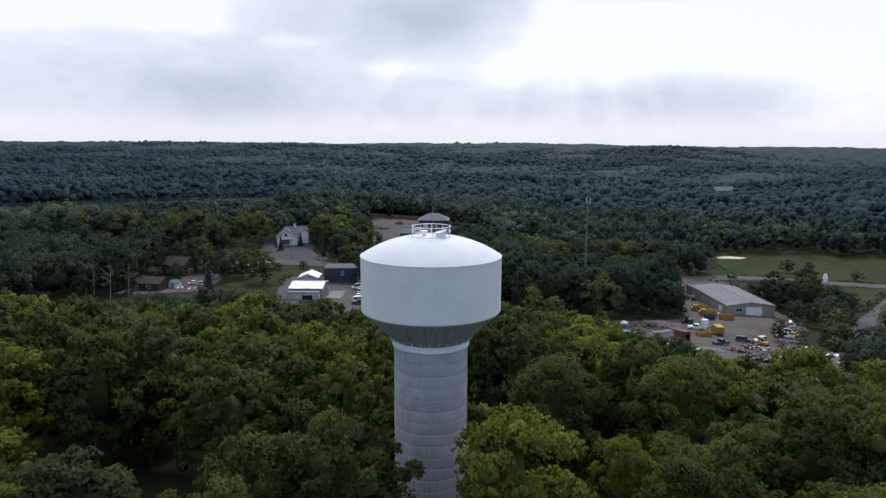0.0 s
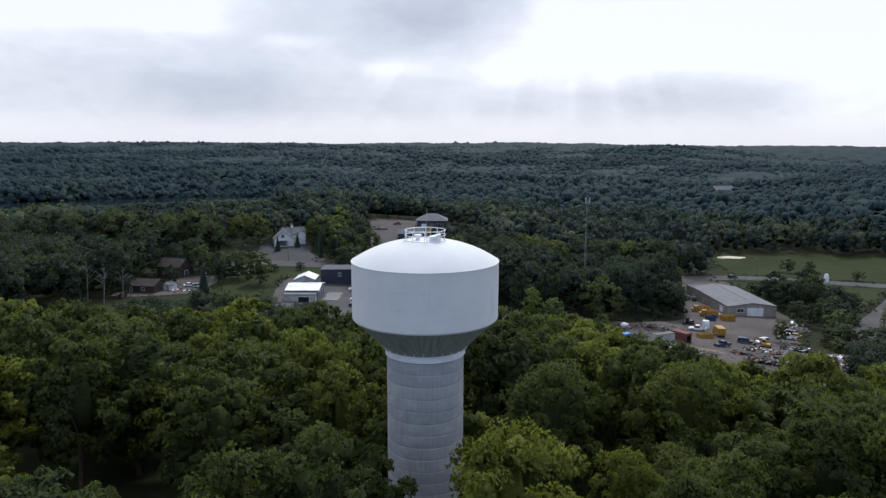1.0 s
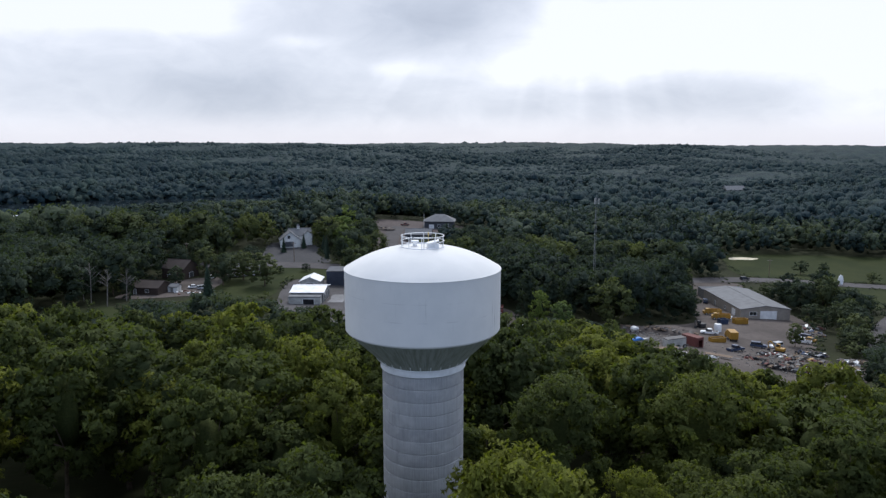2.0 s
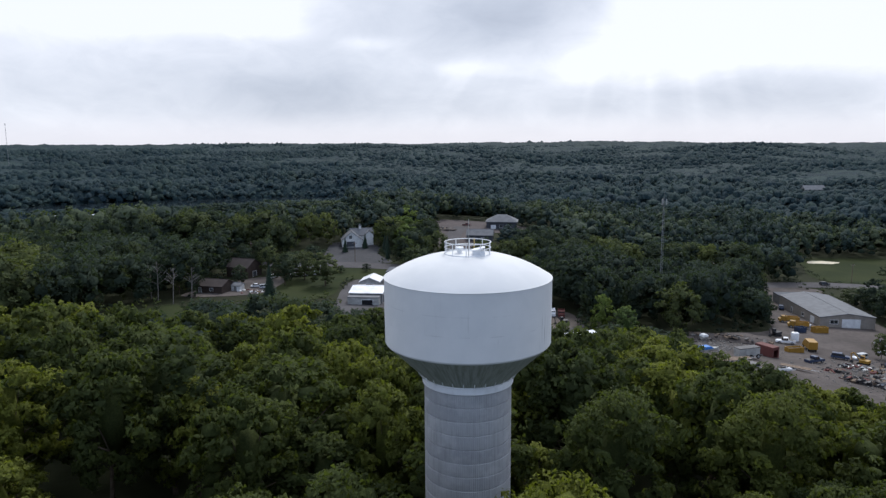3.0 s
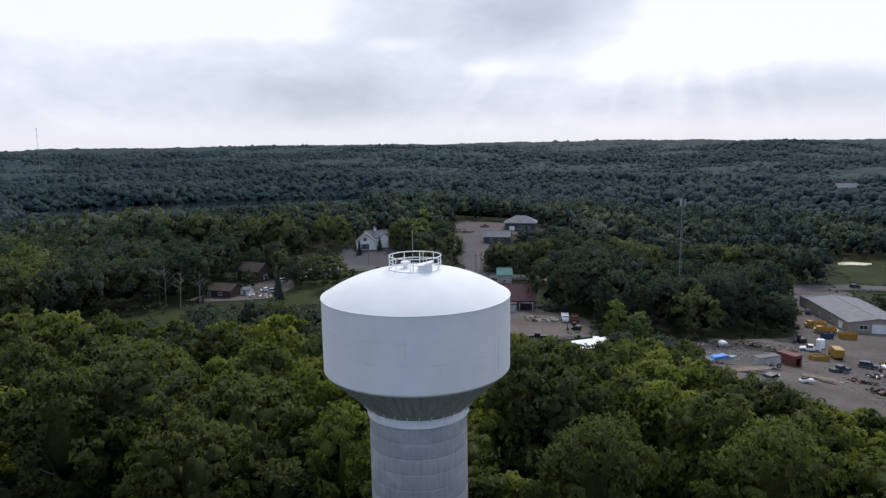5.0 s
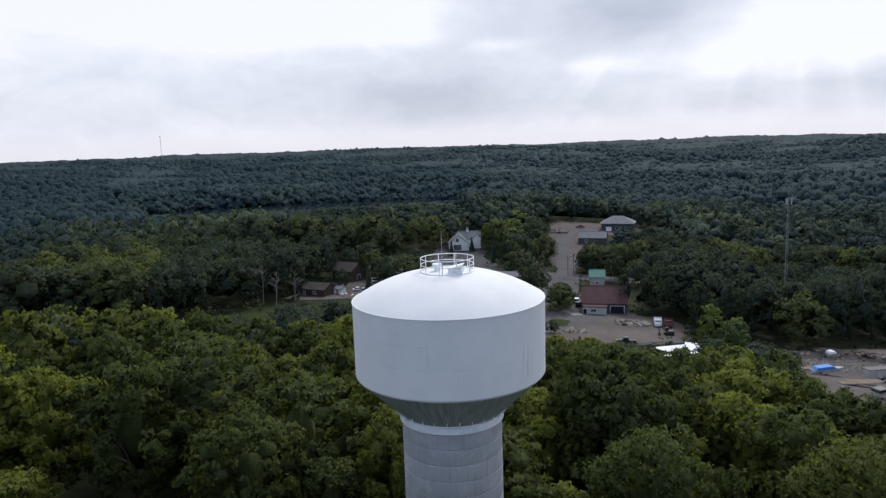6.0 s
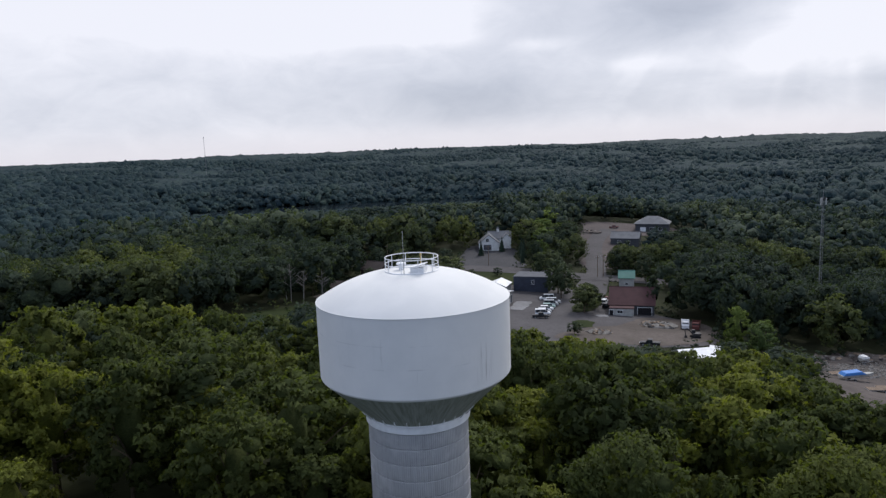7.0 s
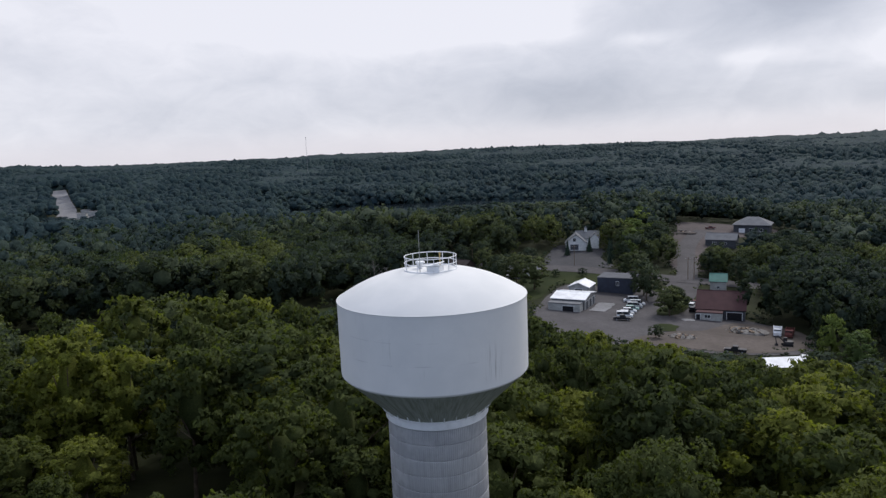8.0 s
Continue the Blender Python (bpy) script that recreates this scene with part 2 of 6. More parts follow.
def roof_build(col, rows=0.0):
    def build(gr, p):
        a = gr.noise(p, 0.4, 5)
        b = gr.noise(p, 5.0, 3)
        one = gr.mix(smooth_node(gr, a, 0.35, 0.7), c4(col), c4(tuple(v * 0.72 for v in col)))
        return gr.mix(gr.math("MULTIPLY", b, 0.45), one, c4(tuple(v * 1.2 for v in col))), b, 0.03
    return build


M = {
    "tank": material("white_tank_paint", tank_build, 0.8, 0.0, 0.12),
    "cone": material("algae_streaked_paint", cone_build, 0.6),
    "concrete": material("ribbed_concrete", concrete_build, 0.9, 0.0, 0.2),
    "white": plain("white_enamel", (0.78, 0.79, 0.8), 0.45),
    "galv": plain("galvanised_steel", (0.36, 0.37, 0.38), 0.5, 0.5),
    "ground": material("woodland_floor", ground_build, 0.95, 0.0, 0.1),
    "gravel": material("packed_gravel", gravel_build((0.108, 0.092, 0.086), (0.062, 0.054, 0.050)), 0.95, 0.0, 0.15),
    "soil": material("dark_packed_soil", gravel_build((0.118, 0.100, 0.090), (0.078, 0.066, 0.058)), 0.95, 0.0, 0.15),
    "sand": material("bare_sandy_soil", gravel_build((0.105, 0.088, 0.086), (0.076, 0.065, 0.063)), 0.95, 0.0, 0.15),
    "asphalt": material("worn_asphalt", gravel_build((0.084, 0.079, 0.083), (0.062, 0.058, 0.061)), 0.9, 0.0, 0.2),
    "pale_road": material("pale_concrete_road", gravel_build((0.24, 0.24, 0.25), (0.17, 0.17, 0.18)), 0.9, 0.0, 0.2),
    "dark_asphalt": material("dark_asphalt", gravel_build((0.060, 0.060, 0.066), (0.045, 0.045, 0.05)), 0.9, 0.0, 0.2),
    "lawn": material("mown_grass", lawn_build, 0.95, 0.0, 0.1),
    "bunker": plain("bunker_sand", (0.62, 0.56, 0.42), 0.95, size=4),
    "mast_grey": plain("weathered_mast_steel", (0.25, 0.255, 0.26), 0.7, 0.2),
    "dead_wood": plain("dead_grey_wood", (0.20, 0.185, 0.17), 0.95, vary=0.35, size=0.5),
    "bark": plain("tree_bark", (0.12, 0.09, 0.065), 0.95, vary=0.4, size=0.5),
    "pale_bark": plain("birch_bark", (0.42, 0.40, 0.37), 0.9, vary=0.4, size=0.5),
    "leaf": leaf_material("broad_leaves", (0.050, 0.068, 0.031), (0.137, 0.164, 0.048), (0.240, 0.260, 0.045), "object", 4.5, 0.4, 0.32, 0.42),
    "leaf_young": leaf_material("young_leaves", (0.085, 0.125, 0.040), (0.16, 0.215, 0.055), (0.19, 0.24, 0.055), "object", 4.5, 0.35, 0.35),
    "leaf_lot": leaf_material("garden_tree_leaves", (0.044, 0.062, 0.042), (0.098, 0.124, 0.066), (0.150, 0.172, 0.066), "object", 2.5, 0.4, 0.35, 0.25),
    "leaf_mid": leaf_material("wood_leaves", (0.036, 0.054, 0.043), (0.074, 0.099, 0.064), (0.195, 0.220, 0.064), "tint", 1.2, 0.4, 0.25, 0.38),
    # haze put into the leaf colour: bluer with each band of distance
    "leaf_dist_haze": leaf_material("pond_wood_leaves_hazed", (0.030, 0.050, 0.048), (0.058, 0.084, 0.072), (0.132, 0.160, 0.080), "tint", 0.8, 0.4, 0.25, 0.32, patch_size=0.02),
    "leaf_bank_haze": leaf_material("far_bank_leaves_hazed", (0.022, 0.042, 0.049), (0.040, 0.069, 0.075), (0.062, 0.093, 0.074), "tint", 0.5, 0.5, 0.35, 0.2, (1.0, 1.1, 1.0), 0.012),
    "leaf_far_haze": leaf_material("distant_leaves_hazed", (0.022, 0.042, 0.048), (0.036, 0.063, 0.069), (0.050, 0.078, 0.071), "tint", 0.3, 0.45, 0.4, 0.2, (1.0, 1.1, 1.0), 0.006),
    "conifer": plain("spruce_needles", (0.022, 0.042, 0.026), 0.9, vary=0.4, size=0.6),
    "glass": material("window_glass", lambda gr, p: gr.mix(0.5, (0.02, 0.025, 0.03, 1), (0.03, 0.035, 0.04, 1)), 0.08, 0.0, 0.6),
    "tyre": plain("tyre_rubber", (0.02, 0.02, 0.022), 0.9),
    "black": plain("black_paint", (0.015, 0.016, 0.02), 0.35),
    "steel_dark": plain("dark_steel", (0.06, 0.06, 0.065), 0.6, 0.4),
    "yellow": plain("yellow_enamel", (0.34, 0.19, 0.03), 0.5),
    "amber": plain("amber_lens", (0.48, 0.36, 0.14), 0.4),
    "blue_tarp": plain("blue_tarpaulin", (0.05, 0.20, 0.55), 0.6),
    "red_steel": plain("faded_red_steel", (0.13, 0.045, 0.04), 0.75),
    "navy": plain("navy_siding", (0.040, 0.047, 0.068), 0.8),
    "grey_wall": plain("grey_siding", (0.22, 0.22, 0.215), 0.8),
    "tan_wall": plain("tan_steel_siding", (0.30, 0.27, 0.235), 0.7),
    "brown_wall": plain("dark_brown_boards", (0.055, 0.04, 0.033), 0.85),
    "white_wall": plain("white_boards", (0.68, 0.68, 0.66), 0.7),
    "pale_wall": plain("weathered_white_boards", (0.40, 0.40, 0.38), 0.85, vary=0.3),
    "slate_wall": plain("dark_slate_cladding", (0.07, 0.075, 0.085), 0.8),
    "silver_roof": material("silver_metal_roof", roof_build((0.165, 0.17, 0.18)), 0.8, 0.0, 0.2),
    "white_roof": material("white_metal_roof", roof_build((0.80, 0.81, 0.83)), 0.5, 0.0, 0.4),
    "red_roof": material("dull_red_roof", roof_build((0.066, 0.031, 0.034)), 0.85),
    "brown_roof": material("brown_shingle_roof", roof_build((0.048, 0.038, 0.036)), 0.9),
    "grey_roof": material("grey_shingle_roof", roof_build((0.16, 0.165, 0.175)), 0.9),
    "green_roof": material("green_metal_roof", roof_build((0.07, 0.19, 0.16)), 0.6),
    "dark_roof": material("dark_flat_roof", roof_build((0.10, 0.105, 0.12)), 0.9),
    "silver_car": plain("silver_car_paint", (0.5, 0.52, 0.55), 0.3, 0.3),
    "white_car": plain("white_car_paint", (0.75, 0.76, 0.78), 0.3),
    "teal_car": plain("pale_green_car_paint", (0.35, 0.48, 0.45), 0.3),
    "blue_car": plain("dark_blue_car_paint", (0.04, 0.06, 0.11), 0.3),
    "wood": plain("weathered_timber", (0.20, 0.15, 0.11), 0.9, vary=0.35, size=0.4),
    "rubble": plain("broken_concrete", (0.17, 0.16, 0.15), 0.95, vary=0.4, size=1.0),
}


def water_build(gr, p):
    r = gr.noise(p, 0.25, 4)
    return gr.mix(r, (0.012, 0.018, 0.024, 1), (0.018, 0.025, 0.030, 1)), r, 0.02


M["water"] = material("dark_pond_water", water_build, 0.06, 0.0, 0.5)


# ---- the lie of the land ----
def sm(a, b, x):
    t = np.clip((np.asarray(x, float) - a) / (b - a), 0, 1)
    return t * t * (3 - 2 * t)


def land(x, y):
    """Height of the ground: the tower's knoll, the slope down to the road, the wooded rise beyond the pond."""
    x, y = np.asarray(x, float), np.asarray(y, float)
    r = np.hypot(x, y)
    near = (-33.4 + 49.3 * np.exp(-((x + 78.8) ** 2 + (y + 177.1) ** 2) / (2 * 224.9 ** 2))
            + 54.5 * np.exp(-((x + 166.4) ** 2 + (y - 612.1) ** 2) / (2 * 204.2 ** 2))
            + 4.8 * np.exp(-((x - 52) ** 2 + (y - 95) ** 2) / (2 * 28.0 ** 2)))
    a = np.arctan2(x, y)
    roll = 5.0 * np.sin(a * 9 + r * 0.0021) + 4.0 * np.sin(a * 17 - r * 0.0037 + 1.3) + 3.0 * np.sin(r * 0.009 + a * 5)
    roll = roll + 7.0 * np.sin(x * 0.0061 + 1.9 * np.sin(y * 0.0034)) * np.sin(y * 0.0073 + 1.4 * np.sin(x * 0.0043))
    drop = 1 - 0.62 * sm(0.36, 0.56, a) * sm(1.1, 0.8, a)
    far = -26 + 40 * sm(850, 1900, r) * drop - 12 * sm(2000, 4600, r) + roll * sm(620, 1100, r) * 0.8
    far = far + (1 - drop) * 34 * sm(2300, 3900, r)
    k = sm(360, 600, r)
    z = near * (1 - k) + far * k
    dip = sm(1.0, 0.8, np.hypot(((x + 310) * 0.915 + (y - 735) * 0.404) / 275, ((y - 735) * 0.915 - (x + 310) * 0.404) / 118))
    return z * (1 - dip) - 34.0 * dip


def at(x, y):
    return float(land(x, y))


LOT = [(-18, 146), (-40, 172), (-45, 212), (-42, 238), (-20, 238), (-6, 240), (-2, 262), (8, 262), (9, 222), (25, 200), (36, 190), (43, 178), (40, 158), (22, 146), (0, 146)]
UPPER = [(-5, 288), (-9, 345), (-9, 385), (-10, 408), (20, 418), (50, 408), (40, 384), (20, 366), (14, 330), (12, 288)]
HOUSE_LOT = [(-64, 286), (-66, 318), (-50, 324), (-40, 316), (-38, 296), (-30, 280), (-42, 276), (-60, 277)]
YARD = [(52, 98), (54, 116), (60, 138), (70, 152), (85, 163), (106, 172), (117, 200), (124, 222), (138, 262), (168, 262), (158, 222), (152, 180), (145, 165), (130, 139), (106, 108), (96, 66), (74, 54), (64, 66), (56, 82)]
GOLF = [(186, 285), (196, 330), (206, 352), (232, 358), (262, 358), (335, 336), (345, 300), (300, 268), (250, 272)]
MEADOW = [(196, 208), (200, 232), (214, 262), (256, 250), (236, 240), (214, 216)]
LAWN = [(-58, 194), (-47, 206), (-46, 238), (-30, 240), (-22, 242), (-20, 264), (-62, 264), (-68, 248), (-80, 247), (-96, 240), (-103, 226), (-102, 206), (-92, 192), (-75, 188)]
POND = [(-310 + 210 * math.cos(a) * 0.915 - 74 * math.sin(a) * 0.404, 735 + 210 * math.cos(a) * 0.404 + 74 * math.sin(a) * 0.915) for a in np.linspace(0, 5.98, 20)]
FAR_LOT = [(-768, 626), (-720, 600), (-690, 575), (-690, 545), (-735, 560), (-770, 590), (-800, 625)]
SHORE = [(-378, 530), (-340, 540), (-312, 560), (-306, 580), (-340, 580), (-380, 562)]
FRONT_SCRUB = [(-12, 122), (30, 106), (38, 150), (22, 150), (-16, 150), (-40, 176), (-52, 150), (-24, 134)]
YARD_SCRUB = [(48, 92), (54, 62), (72, 40), (100, 52), (98, 64), (74, 52), (62, 66), (55, 84)]
LAWN_SCRUB = [(-66, 112), (-40, 112), (-30, 150), (-46, 200), (-60, 196), (-92, 192), (-100, 196), (-84, 150)]
DELL = [(-64, 114), (-96, 182), (-112, 172), (-132, 150), (-168, 118), (-196, 84), (-160, 56), (-112, 62), (-84, 80)]
CLEARINGS = [LOT, DELL, SHORE, UPPER, HOUSE_LOT, YARD, GOLF, MEADOW, LAWN, POND, FAR_LOT]
EDGE_SCRUB = [(36, 120), (37, 164), (60, 166), (62, 150), (56, 122)]
SCRUBS = [EDGE_SCRUB, FRONT_SCRUB, YARD_SCRUB, LAWN_SCRUB]
ROADS = [([(-150, 276), (-90, 268), (-40, 270), (0, 264), (60, 262), (130, 264), (190, 274), (260, 258), (340, 234)], 12.5),
         ([(3, 262), (2, 290), (-1, 330), (1, 360), (6, 384)], 9.0),
         ([(140, 128), (166, 154), (182, 172), (206, 196), (236, 226), (262, 250)], 13.0),
         ([(-1048, 812), (-940, 730), (-840, 656), (-765, 590)], 22.0)]


def inside(poly, x, y):
    p = np.array(poly, float)
    q = np.roll(p, -1, axis=0)
    hit = np.zeros(np.shape(x), bool)
    for (x0, y0), (x1, y1) in zip(p, q):
        if y0 != y1:
            hit ^= ((y0 > y) != (y1 > y)) & (x < (x1 - x0) * (y - y0) / (y1 - y0) + x0)
    return hit


def near_line(line, x, y):
    d = np.full(np.shape(x), 1e9)
    for (x0, y0), (x1, y1) in zip(line, line[1:]):
        dx, dy = x1 - x0, y1 - y0
        t = np.clip(((x - x0) * dx + (y - y0) * dy) / (dx * dx + dy * dy), 0, 1)
        d = np.minimum(d, np.hypot(x - x0 - t * dx, y - y0 - t * dy))
    return d


def open_ground(x, y, gap):
    """Where no tree stands."""
    bare = np.hypot(x, y) < 5.5
    for poly in CLEARINGS:
        bare |= inside(poly, x, y) | (near_line(poly + poly[:1], x, y) < gap)
    for line, width in ROADS:
        bare |= near_line(line, x, y) < width / 2 + gap
    return bare


def scrubland(x, y):
    low = np.zeros(np.shape(x), bool)
    for poly in SCRUBS:
        low |= inside(poly, x, y)
    return low


# ---- mesh helpers ----
def mesh_of(name, verts, faces, mat, smooth=False):
    me = bpy.data.meshes.new(name)
    me.from_pydata(verts, [], faces)
    me.materials.append(mat)
    if smooth:
        me.shade_smooth()
    me.update()
    return me


def fast_mesh(name, verts, tris, mat, tint=None, smooth=None, normals=None):
    """A mesh of triangles from arrays, with an optional tint for each vertex."""
    me = bpy.data.meshes.new(name)
    me.vertices.add(len(verts))
    me.vertices.foreach_set("co", np.ascontiguousarray(verts, np.float32).ravel())
    me.loops.add(len(tris) * 3)
    me.loops.foreach_set("vertex_index", np.ascontiguousarray(tris, np.int32).ravel())
    me.polygons.add(len(tris))
    me.polygons.foreach_set("loop_start", np.arange(len(tris), dtype=np.int32) * 3)
    me.materials.append(mat)
    if tint is not None:
        me.attributes.new("tint", "FLOAT", "POINT").data.foreach_set("value", np.ascontiguousarray(tint, np.float32))
    if smooth is not None:
        me.polygons.foreach_set("use_smooth", np.ascontiguousarray(smooth, bool))
    me.update(calc_edges=True)
    me.validate()
    if normals is not None:
        me.polygons.foreach_set("use_smooth", np.ones(len(tris), bool))
        me.normals_split_custom_set_from_vertices(np.ascontiguousarray(normals, np.float32))
    return me


def part(name, bm, mat, parent, label="", smooth=False):
    """Links a bmesh as one mesh object under a thing or a part."""
    me = bpy.data.meshes.new(name)
    bm.to_mesh(me)
    bm.free()
    me.materials.append(mat)
    if smooth:
        me.shade_smooth()
        me.set_sharp_from_angle(angle=radians(32))
    ob = new(name, me)
    ob.parent = parent
    return tagged(ob, label)


def thing(name, m, label, category, group="", kind=""):
    ob = new(name)
    ob.matrix_basis = m
    return tagged(ob, label, category, group, kind)


def box(bm, x0, x1, y0, y1, z0, z1, bevel=0.0):
    made = bmesh.ops.create_cube(bm, size=1)["verts"]
    for v in made:
        v.co = Vector(((x0 + x1) / 2 + v.co.x * (x1 - x0), (y0 + y1) / 2 + v.co.y * (y1 - y0), (z0 + z1) / 2 + v.co.z * (z1 - z0)))
    if bevel:
        edges = list({e for v in made for e in v.link_edges})
        bmesh.ops.bevel(bm, geom=edges, offset=bevel, segments=2, affect="EDGES", profile=0.6)
    return bm


def boxes(*list_of_boxes, bevel=0.0):
    bm = bmesh.new()
    for b in list_of_boxes:
        box(bm, *b, bevel=bevel)
    return bm


def rod(bm, a, b, r, n=8, r2=None):
    """A round bar from a to b."""
    a, b = Vector(a), Vector(b)
    turn = (b - a).to_track_quat("Z", "Y").to_matrix().to_4x4()
    m = Matrix.Translation((a + b) / 2) @ turn
    bmesh.ops.create_cone(bm, cap_ends=True, segments=n, radius1=r, radius2=r if r2 is None else r2, depth=(b - a).length, matrix=m)
    return bm


def rods(*bars, n=8):
    bm = bmesh.new()
    for a, b, r in bars:
        rod(bm, a, b, r, n)
    return bm


def lathe(profile, n=96, closed=False):
    """A surface turned round the z axis from (radius, z) pairs."""
    bm = bmesh.new()
    rings = []
    for r, z in profile:
        rings.append([bm.verts.new((r * math.cos(2 * math.pi * k / n), r * math.sin(2 * math.pi * k / n), z)) for k in range(n)] if r > 1e-4 else [bm.verts.new((0, 0, z))])
    pairs = list(zip(rings, rings[1:])) + ([(rings[-1], rings[0])] if closed else [])
    for a, b in pairs:
        for k in range(n):
            q = [a[k % len(a)], a[(k + 1) % len(a)], b[(k + 1) % len(b)], b[k % len(b)]]
            q = [v for i, v in enumerate(q) if v not in q[:i]]
            if len(q) > 2:
                bm.faces.new(q)
    bmesh.ops.recalc_face_normals(bm, faces=bm.faces)
    return bm


def ring_bar(radius, z, r, n=72, k=8):
    return lathe([(radius + r * math.cos(2 * math.pi * i / k), z + r * math.sin(2 * math.pi * i / k)) for i in range(k)], n, True)


# ---- ground, roads, water ----
def ground_sheet():
    radii = np.concatenate([np.arange(0, 460, 7), np.geomspace(460, 4850, 90)])[1:]
    n = 200
    ang = np.linspace(0, 2 * np.pi, n, endpoint=False)
    rr, aa = np.meshgrid(radii, ang, indexing="ij")
    x, y = rr * np.sin(aa), rr * np.cos(aa)
    verts = np.stack([x, y, land(x, y)], -1).reshape(-1, 3)
    verts = np.vstack([verts, [[0, 0, at(0, 0)]]])
    i, k = np.meshgrid(np.arange(len(radii) - 1), np.arange(n), indexing="ij")
    a, b, c, d = i * n + k, i * n + (k + 1) % n, (i + 1) * n + (k + 1) % n, (i + 1) * n + k
    tris = np.concatenate([np.stack([a, d, c], -1).reshape(-1, 3), np.stack([a, c, b], -1).reshape(-1, 3)])
    hub = np.array([[len(verts) - 1, q, (q + 1) % n] for q in range(n)])
    tris = np.concatenate([tris, hub])
    ob = new("ground", fast_mesh("ground", verts, tris[:, ::-1], M["ground"], smooth=np.ones(len(tris))))
    return tagged(ob, "dark woodland floor with grass and leaf litter", "ground", kind="structure")


def smooth_outline(pts, each=6):
    p = [Vector((*q, 0)) for q in pts]
    out = []
    for i in range(len(p)):
        a, b, c, d = p[i - 1], p[i], p[(i + 1) % len(p)], p[(i + 2) % len(p)]
        for k in range(each):
            t = k / each
            out.append(0.5 * ((2 * b) + (c - a) * t + (2 * a - 5 * b + 4 * c - d) * t * t + (3 * b - a - 3 * c + d) * t ** 3))
    return out


def sheet(name, pts, mat, lift, label, category, level=None):
    """A patch of made ground: a fine mesh cut to the outline, lying on the land."""
    line = smooth_outline(pts)
    wob = random.Random(name)
    bm = bmesh.new()
    ring = [bm.verts.new((v.x + wob.uniform(-0.5, 0.5), v.y + wob.uniform(-0.5, 0.5), 0)) for v in line]
    bm.faces.new(ring)
    x0, x1 = min(v.x for v in line), max(v.x for v in line)
    y0, y1 = min(v.y for v in line), max(v.y for v in line)
    step = max(5.0, (x1 - x0) / 40, (y1 - y0) / 40)
    for axis, lo, hi in ((0, x0, x1), (1, y0, y1)):
        c = lo + step
        while c < hi:
            co, no = ((c, 0, 0), (1, 0, 0)) if axis == 0 else ((0, c, 0), (0, 1, 0))
            bmesh.ops.bisect_plane(bm, geom=bm.verts[:] + bm.edges[:] + bm.faces[:], plane_co=co, plane_no=no)
            c += step
    bmesh.ops.triangulate(bm, faces=bm.faces)
    for v in bm.verts:
        v.co.z = (at(v.co.x, v.co.y) if level is None else level) + lift
    bmesh.ops.recalc_face_normals(bm, faces=bm.faces)
    if sum(f.normal.z for f in bm.faces) < 0:
        bmesh.ops.reverse_faces(bm, faces=bm.faces)
    ob = part(name, bm, mat, None, smooth=True)
    return tagged(ob, label, category, kind="structure")


def road_strip(name, line, width, mat, lift, label):
    pts = [Vector((*p, 0)) for p in line]
    mid = []
    for i in range(len(pts) - 1):
        a, b, c, d = pts[max(i - 1, 0)], pts[i], pts[i + 1], pts[min(i + 2, len(pts) - 1)]
        n = max(3, int((c - b).length / 4))
        for k in range(n):
            t = k / n
            mid.append(0.5 * ((2 * b) + (c - a) * t + (2 * a - 5 * b + 4 * c - d) * t * t + (3 * b - a - 3 * c + d) * t ** 3))
    mid.append(pts[-1])
    verts, faces = [], []
    for i, p in enumerate(mid):
        d = (mid[min(i + 1, len(mid) - 1)] - mid[max(i - 1, 0)]).normalized()
        side = Vector((-d.y, d.x, 0))
        for k in range(5):
            q = p + side * width * (k / 4 - 0.5)
            verts.append((q.x, q.y, at(q.x, q.y) + lift + (0.05 if k in (1, 2, 3) else 0)))
    for i in range(len(mid) - 1):
        for k in range(4):
            a = i * 5 + k
            faces.append((a + 1, a, a + 5, a + 6))
    return tagged(new(name, mesh_of(name, verts, faces, mat, True)), label, "road", kind="structure")


ground_sheet()
sheet("pavement", LOT, M["asphalt"], 0.12, "worn gravel and asphalt parking area among trees", "parking lot")
sheet("upper_lot", UPPER, M["sand"], 0.14, "bare sandy ground being cleared beside the road", "bare ground")
sheet("house_forecourt", HOUSE_LOT, M["dark_asphalt"], 0.14, "dark asphalt forecourt before the white house", "forecourt")
sheet("work_yard", YARD, M["gravel"], 0.12, "pinkish gravel yard full of vehicles and scrap", "yard")
sheet("golf_green", GOLF, M["lawn"], 0.12, "open mown green field at the wood's edge", "field")
sheet("meadow", MEADOW, M["lawn"], 0.12, "grass strip between two roads", "grass")
sheet("house_lawn", [(-76, 190), (-58, 194), (-47, 206), (-46, 238), (-22, 242), (-20, 264), (-60, 263), (-68, 242), (-74, 216)], M["lawn"], 0.12, "rough green lawn in front of the houses", "lawn")
sheet("dell_grass", DELL, M["lawn"], 0.12, "rough grass below the wooded knoll", "grass")
sheet("house_yard", [(-104, 200), (-78, 204), (-72, 222), (-74, 240), (-86, 238), (-98, 226)], M["gravel"], 0.16, "bare dirt yard between the brown houses", "yard")
sheet("water", POND, M["water"], 0.0, "dark still pond water below the wooded bank", "pond", level=-27.5)
sheet("distant_lot", FAR_LOT, M["pale_road"], 0.3, "pale paved lot far off by the highway", "parking lot")
road_strip("road", *ROADS[0], M["asphalt"], 0.25, "grey asphalt road crossing between the trees")
road_strip("side_road", *ROADS[1], M["asphalt"], 0.3, "worn asphalt side road leading uphill")
road_strip("curved_road", *ROADS[2], M["asphalt"], 0.25, "grey asphalt road curving past the yard")
